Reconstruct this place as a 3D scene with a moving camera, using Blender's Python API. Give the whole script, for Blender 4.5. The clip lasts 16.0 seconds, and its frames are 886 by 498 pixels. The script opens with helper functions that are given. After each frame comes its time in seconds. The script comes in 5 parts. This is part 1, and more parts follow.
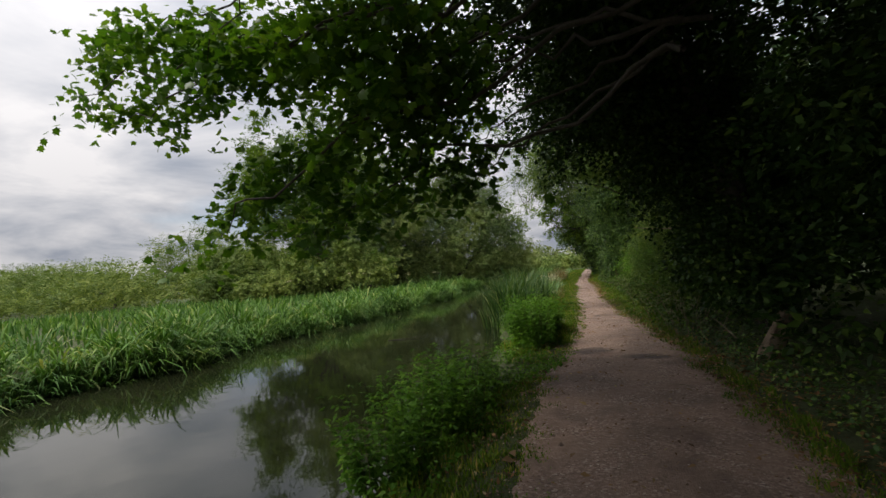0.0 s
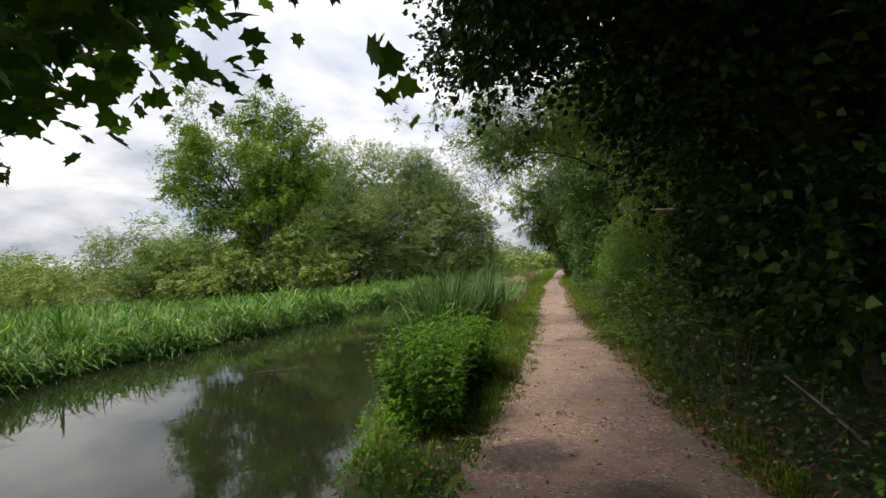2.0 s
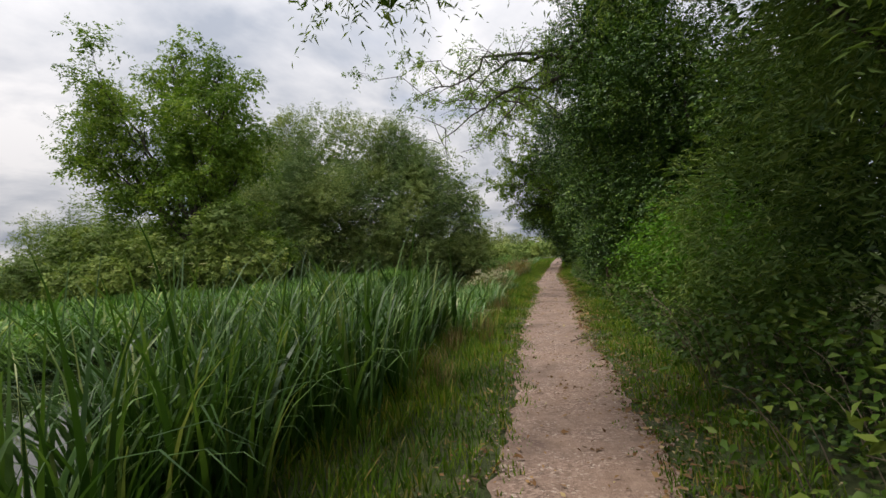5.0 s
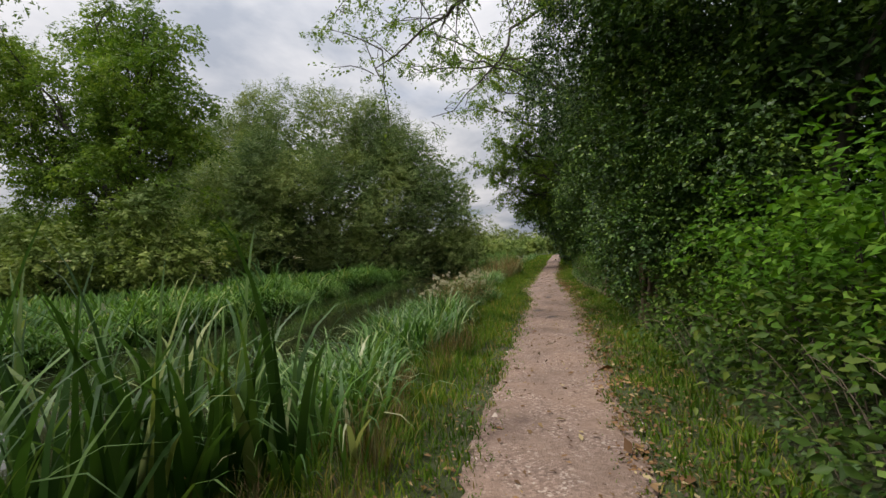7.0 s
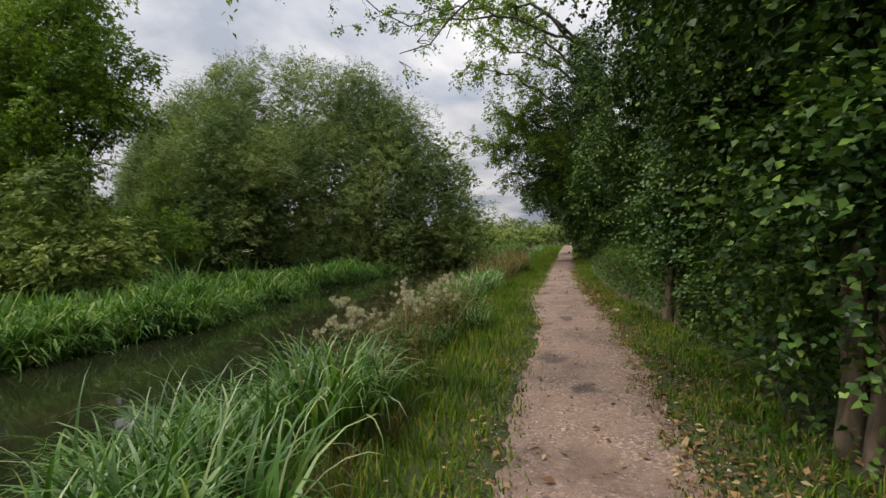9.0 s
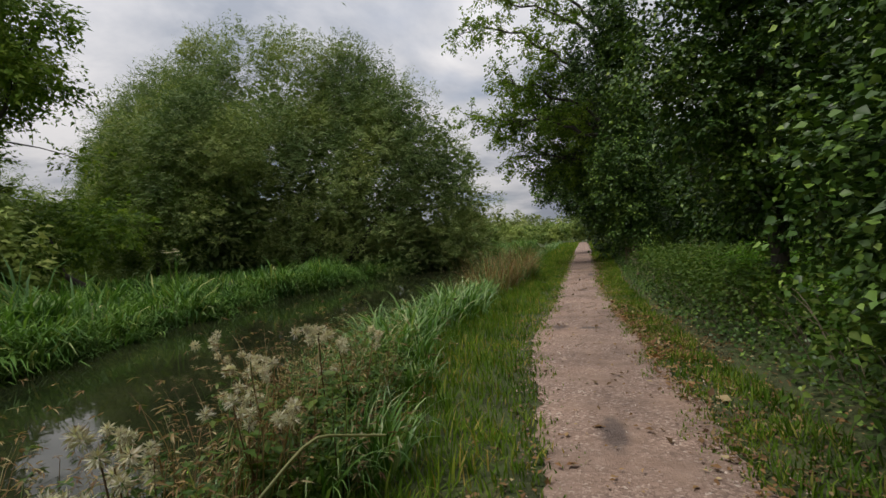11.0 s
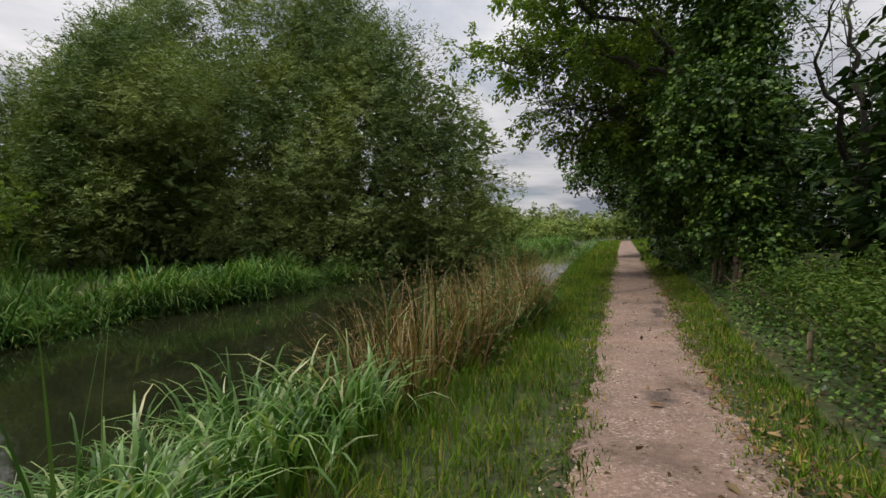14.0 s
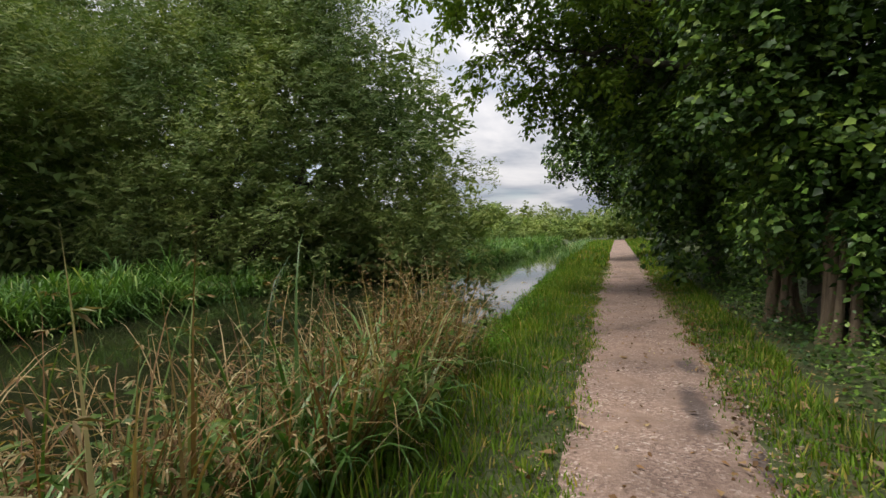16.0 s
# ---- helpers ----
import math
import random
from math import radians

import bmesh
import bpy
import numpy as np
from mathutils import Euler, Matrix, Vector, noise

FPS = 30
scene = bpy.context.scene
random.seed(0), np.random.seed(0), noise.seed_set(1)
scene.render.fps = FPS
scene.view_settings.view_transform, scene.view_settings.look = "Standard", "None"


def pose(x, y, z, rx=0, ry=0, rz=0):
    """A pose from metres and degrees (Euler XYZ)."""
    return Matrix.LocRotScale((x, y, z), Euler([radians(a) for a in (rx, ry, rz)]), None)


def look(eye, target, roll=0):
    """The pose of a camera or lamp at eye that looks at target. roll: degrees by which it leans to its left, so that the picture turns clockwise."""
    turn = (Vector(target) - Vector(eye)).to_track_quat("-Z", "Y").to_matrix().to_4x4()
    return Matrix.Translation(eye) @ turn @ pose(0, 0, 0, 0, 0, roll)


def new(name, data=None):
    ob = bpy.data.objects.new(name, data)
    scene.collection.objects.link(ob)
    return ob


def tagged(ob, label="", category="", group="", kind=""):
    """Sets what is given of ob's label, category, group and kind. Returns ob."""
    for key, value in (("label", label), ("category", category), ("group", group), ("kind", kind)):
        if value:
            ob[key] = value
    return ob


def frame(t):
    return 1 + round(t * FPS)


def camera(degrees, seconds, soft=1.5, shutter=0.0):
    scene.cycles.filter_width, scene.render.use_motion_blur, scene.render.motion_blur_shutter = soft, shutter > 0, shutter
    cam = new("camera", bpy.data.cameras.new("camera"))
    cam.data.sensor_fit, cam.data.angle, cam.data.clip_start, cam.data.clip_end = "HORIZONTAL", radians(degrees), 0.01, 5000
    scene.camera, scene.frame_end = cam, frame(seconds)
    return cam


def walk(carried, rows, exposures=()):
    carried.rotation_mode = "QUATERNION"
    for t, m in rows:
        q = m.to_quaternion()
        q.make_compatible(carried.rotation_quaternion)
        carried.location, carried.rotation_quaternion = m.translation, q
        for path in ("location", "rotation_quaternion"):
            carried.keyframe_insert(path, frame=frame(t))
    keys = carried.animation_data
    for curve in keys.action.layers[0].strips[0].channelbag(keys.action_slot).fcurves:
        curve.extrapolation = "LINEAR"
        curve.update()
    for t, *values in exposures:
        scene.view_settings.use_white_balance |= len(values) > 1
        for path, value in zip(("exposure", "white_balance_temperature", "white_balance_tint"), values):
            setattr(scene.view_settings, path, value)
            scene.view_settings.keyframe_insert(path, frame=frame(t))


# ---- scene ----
cam = camera(86.0, 16.0)
PATH = [
    (0, (0.158, -0.114, 1.456), (-0.397, 1.805, 1.562), -4.6),
    (0.5, (0.28, 1.064, 1.451), (-0.187, 3.005, 1.556), -4.6),
    (1, (0.382, 2.145, 1.397), (-0.077, 4.089, 1.492), -4.1),
    (1.5, (0.46, 3.382, 1.374), (-0.008, 5.324, 1.474), -3.9),
    (2, (0.496, 4.578, 1.389), (0.033, 6.521, 1.483), -3.9),
    (2.5, (0.49, 5.84, 1.394), (0.027, 7.783, 1.481), -4.2),
    (3, (0.516, 7.129, 1.411), (0.049, 9.071, 1.497), -4.2),
    (3.5, (0.539, 8.386, 1.411), (0.076, 10.33, 1.484), -4.1),
    (4, (0.522, 9.80, 1.398), (0.062, 11.746, 1.457), -4.2),
    (4.2, (0.509, 10.366, 1.384), (0.051, 12.312, 1.438), -4.3),
    (6.3, (0.263, 16.141, 1.371), (-0.181, 18.091, 1.401), -3.6),
    (6.5, (0.317, 16.692, 1.383), (-0.13, 18.641, 1.407), -3.6),
    (7, (0.36, 18.033, 1.365), (-0.081, 19.984, 1.39), -3.8),
    (7.5, (0.369, 19.356, 1.309), (-0.068, 21.308, 1.325), -3.7),
    (8, (0.351, 20.63, 1.334), (-0.087, 22.581, 1.34), -3.6),
    (8.5, (0.28, 21.85, 1.356), (-0.16, 23.801, 1.358), -3.6),
    (9, (0.175, 23.204, 1.385), (-0.306, 25.146, 1.372), -3.9),
    (9.5, (0.083, 24.378, 1.381), (-0.408, 26.316, 1.358), -3.9),
    (10, (0.051, 25.665, 1.355), (-0.455, 27.6, 1.333), -4.1),
    (10.2, (0.055, 26.178, 1.342), (-0.447, 28.113, 1.323), -4.1),
    (12.3, (-0.174, 31.400, 1.5), (-0.835, 33.287, 1.456), -2.6),
    (12.5, (-0.213, 31.95, 1.479), (-0.892, 33.831, 1.433), -2.3),
    (13, (-0.232, 33.31, 1.424), (-0.932, 35.183, 1.387), -2.1),
    (13.5, (-0.223, 34.776, 1.415), (-0.91, 36.655, 1.375), -2.1),
    (14, (-0.207, 36.077, 1.433), (-0.886, 37.958, 1.387), -2.2),
    (14.5, (-0.205, 37.329, 1.444), (-0.881, 39.211, 1.397), -2.2),
    (15, (-0.212, 38.587, 1.398), (-0.881, 40.471, 1.352), -2.1),
    (15.5, (-0.198, 39.889, 1.366), (-0.872, 41.771, 1.323), -2.1),
    (16, (-0.127, 41.123, 1.368), (-0.782, 43.012, 1.318), -2.3),
]
walk(cam, [(t, look(eye, target, roll)) for t, eye, target, roll in PATH],
     exposures=[(0, 0.12), (0.5, 0.75), (1.0, 0.95), (1.5, 1.0), (2.0, 0.55), (2.5, 0.18), (3.0, 0.0), (3.5, 0.0), (4.2, 0.22), (6.5, 0.05), (8.0, 0.2), (10.0, -0.05), (12.5, -0.12), (14.5, 0.1), (16.0, 0.35)])

# ---- world and sun ----
SUN_EL, SUN_AZ = 62.0, -112.0
world = bpy.data.worlds.new("overcast_sky")
scene.world = world
world.use_nodes = True
wt = world.node_tree
wt.nodes.clear()


def wn(kind, **kw):
    n = wt.nodes.new(kind)
    for k, v in kw.items():
        n.inputs[k].default_value = v
    return n


def cloudy_sky():
    L = wt.links.new
    sky = wt.nodes.new("ShaderNodeTexSky")
    sky.sky_type, sky.sun_disc = "NISHITA", False
    sky.sun_elevation, sky.sun_rotation = radians(SUN_EL), radians(SUN_AZ)
    sky_b = wt.nodes.new("ShaderNodeVectorMath")
    sky_b.operation = "SCALE"
    sky_b.inputs["Scale"].default_value = 0.16
    L(sky.outputs[0], sky_b.inputs[0])
    co = wt.nodes.new("ShaderNodeTexCoord")
    sep = wt.nodes.new("ShaderNodeSeparateXYZ")
    L(co.outputs["Generated"], sep.inputs[0])
    up = wt.nodes.new("ShaderNodeMath")
    up.operation = "ADD"
    up.inputs[1].default_value = 0.16
    clampz = wt.nodes.new("ShaderNodeMath")
    clampz.operation = "MAXIMUM"
    clampz.inputs[1].default_value = 0.0
    L(sep.outputs["Z"], clampz.inputs[0])
    L(clampz.outputs[0], up.inputs[0])
    flat = wt.nodes.new("ShaderNodeCombineXYZ")
    for axis in ("X", "Y"):
        dv = wt.nodes.new("ShaderNodeMath")
        dv.operation = "DIVIDE"
        L(sep.outputs[axis], dv.inputs[0])
        L(up.outputs[0], dv.inputs[1])
        L(dv.outputs[0], flat.inputs[axis])
    n1 = wn("ShaderNodeTexNoise", Scale=1.15, Detail=7.0, Roughness=0.55, Distortion=0.35)
    n2 = wn("ShaderNodeTexNoise", Scale=0.55, Detail=4.0, Roughness=0.5)
    L(flat.outputs[0], n1.inputs["Vector"])
    L(flat.outputs[0], n2.inputs["Vector"])
    shade = wt.nodes.new("ShaderNodeValToRGB")
    shade.color_ramp.elements[0].position, shade.color_ramp.elements[0].color = 0.36, (0.5, 0.54, 0.63, 1)
    shade.color_ramp.elements[1].position, shade.color_ramp.elements[1].color = 0.62, (1.12, 1.09, 1.1, 1)
    L(n1.outputs["Fac"], shade.inputs[0])
    cover = wt.nodes.new("ShaderNodeValToRGB")
    cover.color_ramp.elements[0].position, cover.color_ramp.elements[0].color = 0.32, (0.25, 0.25, 0.25, 1)
    cover.color_ramp.elements[1].position, cover.color_ramp.elements[1].color = 0.44, (1, 1, 1, 1)
    L(n2.outputs["Fac"], cover.inputs[0])
    mix = wt.nodes.new("ShaderNodeMix")
    mix.data_type = "RGBA"
    L(cover.outputs[0], mix.inputs["Factor"])
    L(sky_b.outputs[0], mix.inputs["A"])
    L(shade.outputs[0], mix.inputs["B"])
    rise = wt.nodes.new("ShaderNodeMath")
    rise.operation = "MULTIPLY_ADD"
    rise.inputs[1].default_value, rise.inputs[2].default_value = 1.15, 0.6
    L(clampz.outputs[0], rise.inputs[0])
    bright = wt.nodes.new("ShaderNodeVectorMath")
    bright.operation = "SCALE"
    L(mix.outputs["Result"], bright.inputs[0])
    L(rise.outputs[0], bright.inputs["Scale"])
    bg = wn("ShaderNodeBackground", Strength=0.84)
    L(bright.outputs[0], bg.inputs["Color"])
    out = wt.nodes.new("ShaderNodeOutputWorld")
    L(bg.outputs[0], out.inputs[0])


cloudy_sky()
sun = new("sun", bpy.data.lights.new("sun", "SUN"))
sun.data.energy, sun.data.angle, sun.data.color = 2.4, radians(14), (1.0, 0.95, 0.88)
away = Vector((math.sin(radians(SUN_AZ)), math.cos(radians(SUN_AZ)), math.tan(radians(SUN_EL))))
sun.rotation_euler = away.to_track_quat("Z", "Y").to_euler()

# ---- materials ----


def material(name):
    m = bpy.data.materials.new(name)
    m.use_nodes = True
    nt = m.node_tree
    bsdf = nt.nodes["Principled BSDF"]
    return m, nt, bsdf


def ramp(nt, fac, stops):
    r = nt.nodes.new("ShaderNodeValToRGB")
    el = r.color_ramp.elements
    while len(el) < len(stops):
        el.new(0.5)
    for e, (p, c) in zip(el, stops):
        e.position, e.color = p, (*c, 1)
    nt.links.new(fac, r.inputs[0])
    return r.outputs[0]


def noise_tex(nt, scale, detail=4.0, rough=0.55, kind="Object"):
    co = nt.nodes.new("ShaderNodeTexCoord")
    n = nt.nodes.new("ShaderNodeTexNoise")
    n.inputs["Scale"].default_value, n.inputs["Detail"].default_value, n.inputs["Roughness"].default_value = scale, detail, rough
    nt.links.new(co.outputs[kind], n.inputs["Vector"])
    return n.outputs["Fac"]


def blend(nt, fac, a, b, mode="MIX"):
    x = nt.nodes.new("ShaderNodeMix")
    x.data_type, x.blend_type = "RGBA", mode
    for sock, v in (("Factor", fac), ("A", a), ("B", b)):
        if isinstance(v, (int, float)):
            x.inputs[sock].default_value = v
        elif isinstance(v, tuple):
            x.inputs[sock].default_value = (*v, 1)
        else:
            nt.links.new(v, x.inputs[sock])
    return x.outputs["Result"]


def bump(nt, bsdf, height, strength, dist):
    b = nt.nodes.new("ShaderNodeBump")
    b.inputs["Strength"].default_value, b.inputs["Distance"].default_value = strength, dist
    nt.links.new(height, b.inputs["Height"])
    nt.links.new(b.outputs[0], bsdf.inputs["Normal"])


def leaf_tone(nt, geo):
    """A tone of its own for every leaf, whether joined with others or an object by itself."""
    info = nt.nodes.new("ShaderNodeObjectInfo")
    add = nt.nodes.new("ShaderNodeMath")
    add.operation = "ADD"
    nt.links.new(geo.outputs["Random Per Island"], add.inputs[0])
    nt.links.new(info.outputs["Random"], add.inputs[1])
    fr = nt.nodes.new("ShaderNodeMath")
    fr.operation = "FRACT"
    nt.links.new(add.outputs[0], fr.inputs[0])
    return fr.outputs[0]


def leaf_mat(name, stops, rough=0.55, through_light=0.3, spec=0.25, patch=0.6):
    """Foliage: each leaf takes its own tone, patches of the plant vary, and light shines through."""
    m, nt, bsdf = material(name)
    geo = nt.nodes.new("ShaderNodeNewGeometry")
    col = ramp(nt, leaf_tone(nt, geo), stops)
    big = noise_tex(nt, patch, 3.0)
    tone = ramp(nt, big, [(0.34, (0.5, 0.58, 0.6)), (0.5, (0.95, 0.95, 0.9)), (0.68, (1.3, 1.18, 1.0))])
    col = blend(nt, 1.0, col, tone, "MULTIPLY")
    nt.links.new(col, bsdf.inputs["Base Color"])
    bsdf.inputs["Roughness"].default_value = rough
    bsdf.inputs["Specular IOR Level"].default_value = spec
    tr = nt.nodes.new("ShaderNodeBsdfTranslucent")
    warm = blend(nt, 1.0, col, (1.25, 1.35, 0.6), "MULTIPLY")
    nt.links.new(warm, tr.inputs["Color"])
    mx = nt.nodes.new("ShaderNodeMixShader")
    mx.inputs[0].default_value = through_light
    nt.links.new(bsdf.outputs[0], mx.inputs[1])
    nt.links.new(tr.outputs[0], mx.inputs[2])
    nt.links.new(mx.outputs[0], nt.nodes["Material Output"].inputs["Surface"])
    return m


def bark_mat(name, a, b, scale=9.0):
    m, nt, bsdf = material(name)
    co = nt.nodes.new("ShaderNodeTexCoord")
    mp = nt.nodes.new("ShaderNodeMapping")
    mp.inputs["Scale"].default_value = (1, 1, 0.22)
    nt.links.new(co.outputs["Object"], mp.inputs["Vector"])
    n = nt.nodes.new("ShaderNodeTexNoise")
    n.inputs["Scale"].default_value, n.inputs["Detail"].default_value, n.inputs["Roughness"].default_value = scale, 8, 0.7
    nt.links.new(mp.outputs[0], n.inputs["Vector"])
    nt.links.new(ramp(nt, n.outputs["Fac"], [(0.3, a), (0.7, b)]), bsdf.inputs["Base Color"])
    bsdf.inputs["Roughness"].default_value = 0.9
    bump(nt, bsdf, n.outputs["Fac"], 0.8, 0.03)
    return m


M_MAPLE = leaf_mat("maple_leaf", [(0, (0.052, 0.122, 0.010)), (0.6, (0.086, 0.179, 0.016)), (1, (0.157, 0.260, 0.027))], 0.45, 0.36)
# Ivy stops paint in the contrast of lit clusters over shaded gaps.
M_IVY = leaf_mat("ivy_leaf", [(0, (0.025, 0.054, 0.011)), (0.55, (0.053, 0.114, 0.019)), (0.82, (0.113, 0.204, 0.032)), (1, (0.239, 0.348, 0.066))], 0.42, 0.08, 0.25, 0.9)
# Hedge leaves are coloured darker than life to stand in for shade.
M_HEDGE_SHADED = leaf_mat("shaded_hedge_leaf", [(0, (0.015, 0.035, 0.007)), (0.6, (0.029, 0.064, 0.011)), (0.85, (0.055, 0.100, 0.018)), (1, (0.096, 0.145, 0.027))], 0.55, 0.12, 0.12, 0.8)
M_WILLOW = leaf_mat("willow_leaf", [(0, (0.113, 0.174, 0.057)), (0.6, (0.192, 0.262, 0.085)), (1, (0.318, 0.363, 0.15))], 0.6, 0.2, 0.12, 0.22)
M_GREYWILLOW = leaf_mat("grey_willow_leaf", [(0, (0.077, 0.132, 0.032)), (0.6, (0.125, 0.191, 0.049)), (1, (0.220, 0.279, 0.089))], 0.5, 0.28, 0.12, 0.6)
M_ASH = leaf_mat("ash_leaf", [(0, (0.090, 0.163, 0.024)), (0.6, (0.152, 0.241, 0.036)), (1, (0.243, 0.328, 0.061))], 0.45, 0.35, 0.12, 0.3)
M_BUSH = leaf_mat("bush_leaf", [(0, (0.111, 0.166, 0.041)), (0.6, (0.185, 0.253, 0.064)), (1, (0.281, 0.332, 0.108))], 0.6, 0.2, 0.12, 0.15)
M_FAR = leaf_mat("distant_leaf", [(0, (0.122, 0.163, 0.046)), (1, (0.209, 0.245, 0.072))], 0.6, 0.2, 0.3, 0.05)
M_NETTLE = leaf_mat("nettle_leaf", [(0, (0.057, 0.139, 0.011)), (0.6, (0.097, 0.221, 0.020)), (1, (0.163, 0.290, 0.031))], 0.55, 0.3, 0.12, 0.6)
M_BRAMBLE = leaf_mat("bramble_leaf", [(0, (0.042, 0.083, 0.015)), (0.6, (0.071, 0.128, 0.021)), (1, (0.142, 0.189, 0.037))], 0.45, 0.22, 0.12, 0.6)
# Reed tones are lowered in place of the shadow inside thick clumps.
M_REED = leaf_mat("reed_blade", [(0, (0.027, 0.065, 0.016)), (0.6, (0.056, 0.122, 0.026)), (0.9, (0.12, 0.205, 0.052)), (1, (0.312, 0.351, 0.146))], 0.42, 0.22, 0.25, 0.9)
# The palest sweet-grass stops are painted glints of light on blades.
M_SWEET = leaf_mat("sweet_grass_blade", [(0, (0.048, 0.115, 0.021)), (0.5, (0.095, 0.205, 0.036)), (0.78, (0.18, 0.31, 0.085)), (0.93, (0.33, 0.42, 0.19)), (1, (0.48, 0.47, 0.27))], 0.4, 0.25, 0.4, 0.9)
M_FARREED = leaf_mat("bank_reed_blade", [(0, (0.052, 0.118, 0.024)), (0.6, (0.106, 0.215, 0.044)), (0.9, (0.176, 0.293, 0.072)), (1, (0.352, 0.374, 0.156))], 0.5, 0.22, 0.12, 0.75)
M_DRY = leaf_mat("dry_stalk", [(0, (0.115, 0.06, 0.03)), (0.4, (0.215, 0.135, 0.062)), (0.7, (0.345, 0.25, 0.12)), (0.82, (0.450, 0.378, 0.225)), (0.9, (0.090, 0.144, 0.036)), (1, (0.072, 0.126, 0.027))], 0.65, 0.2, 0.15, 0.9)
M_GRASS = leaf_mat("verge_grass", [(0, (0.068, 0.136, 0.012)), (0.55, (0.112, 0.2, 0.018)), (0.84, (0.178, 0.245, 0.031)), (0.93, (0.3, 0.26, 0.07)), (1, (0.38, 0.28, 0.1))], 0.6, 0.28, 0.1, 1.1)
M_FLUFF = leaf_mat("seed_fluff", [(0, (0.42, 0.34, 0.27)), (0.5, (0.66, 0.6, 0.52)), (1, (0.8, 0.76, 0.68))], 0.9, 0.3, 0.1)
M_DEADLEAF = leaf_mat("dead_leaf", [(0, (0.09, 0.05, 0.025)), (0.5, (0.2, 0.11, 0.05)), (0.9, (0.3, 0.2, 0.1)), (1, (0.45, 0.38, 0.22))], 0.7, 0.1, 0.2)
M_BARK = bark_mat("grey_bark", (0.028, 0.023, 0.018), (0.1, 0.082, 0.062))
M_BARKPALE = bark_mat("pale_brown_bark", (0.085, 0.058, 0.036), (0.25, 0.18, 0.118), 14)
M_TWIG = bark_mat("twig_bark", (0.12, 0.09, 0.06), (0.3, 0.24, 0.17), 20)


def gravel_mat():
    m, nt, bsdf = material("path_gravel")
    co = nt.nodes.new("ShaderNodeTexCoord")
    v = nt.nodes.new("ShaderNodeTexVoronoi")
    v.inputs["Scale"].default_value = 58
    nt.links.new(co.outputs["Object"], v.inputs["Vector"])
    v2 = nt.nodes.new("ShaderNodeTexVoronoi")
    v2.inputs["Scale"].default_value = 110
    nt.links.new(co.outputs["Object"], v2.inputs["Vector"])
    sep = nt.nodes.new("ShaderNodeSeparateColor")
    nt.links.new(v.outputs["Color"], sep.inputs[0])
    stone = ramp(nt, sep.outputs[0], [(0, (0.15, 0.1, 0.078)), (0.5, (0.26, 0.175, 0.135)), (0.88, (0.37, 0.265, 0.21)), (1, (0.52, 0.43, 0.36))])
    dirt = ramp(nt, noise_tex(nt, 7, 6, 0.65), [(0.35, (0.2, 0.13, 0.095)), (0.7, (0.33, 0.23, 0.175))])
    fac = ramp(nt, noise_tex(nt, 2.2, 5, 0.6), [(0.38, (0.12, 0.12, 0.12)), (0.6, (0.95, 0.95, 0.95))])
    col = blend(nt, fac, dirt, stone)
    damp = ramp(nt, noise_tex(nt, 0.9, 5, 0.6), [(0.33, (0.55, 0.53, 0.53)), (0.47, (0.92, 0.92, 0.92)), (0.62, (1.1, 1.08, 1.05))])
    col = blend(nt, 1.0, col, damp, "MULTIPLY")
    # worn spots where the old dark surface shows through
    warp = nt.nodes.new("ShaderNodeTexNoise")
    warp.inputs["Scale"].default_value, warp.inputs["Detail"].default_value = 5.0, 6.0
    nt.links.new(co.outputs["Object"], warp.inputs["Vector"])
    nearest = None
    for x, y, rx, ry in ((0.47, 45.1, 0.1, 0.55), (0.72, 44.2, 0.09, 0.35), (0.6, 46.3, 0.12, 0.3), (0.12, 40.5, 0.16, 0.18), (-0.03, 28.9, 0.17, 0.3), (0.3, 27.7, 0.12, 0.16), (0.15, 8.2, 0.4, 0.3), (0.95, 7.6, 0.35, 0.22), (-0.3, 35.6, 0.16, 0.2), (0.15, 35.5, 0.13, 0.12), (0.4, 13.56, 0.07, 0.1), (0.2, 31.6, 0.1, 0.3)):
        d = nt.nodes.new("ShaderNodeMapping")
        d.inputs["Location"].default_value = (-x / rx, -y / ry, 0)
        d.inputs["Scale"].default_value = (1 / rx, 1 / ry, 0)
        nt.links.new(co.outputs["Object"], d.inputs["Vector"])
        ln = nt.nodes.new("ShaderNodeVectorMath")
        ln.operation = "LENGTH"
        nt.links.new(d.outputs[0], ln.inputs[0])
        if nearest is None:
            nearest = ln.outputs["Value"]
        else:
            mn = nt.nodes.new("ShaderNodeMath")
            mn.operation = "MINIMUM"
            nt.links.new(nearest, mn.inputs[0])
            nt.links.new(ln.outputs["Value"], mn.inputs[1])
            nearest = mn.outputs[0]
    ragged = nt.nodes.new("ShaderNodeMath")
    ragged.operation = "MULTIPLY_ADD"
    ragged.inputs[1].default_value = 1.6
    nt.links.new(warp.outputs["Fac"], ragged.inputs[0])
    nt.links.new(nearest, ragged.inputs[2])
    half = nt.nodes.new("ShaderNodeMath")
    half.operation = "MULTIPLY"
    half.inputs[1].default_value = 0.4
    nt.links.new(ragged.outputs[0], half.inputs[0])
    spot = ramp(nt, half.outputs[0], [(0.0, (0.4, 0.42, 0.46)), (0.55, (0.42, 0.44, 0.48)), (0.8, (1, 1, 1))])
    nt.links.new(blend(nt, 1.0, col, spot, "MULTIPLY"), bsdf.inputs["Base Color"])
    bsdf.inputs["Roughness"].default_value = 0.92
    h = blend(nt, 0.45, v.outputs["Distance"], v2.outputs["Distance"])
    bump(nt, bsdf, h, 0.6, 0.016)
    return m


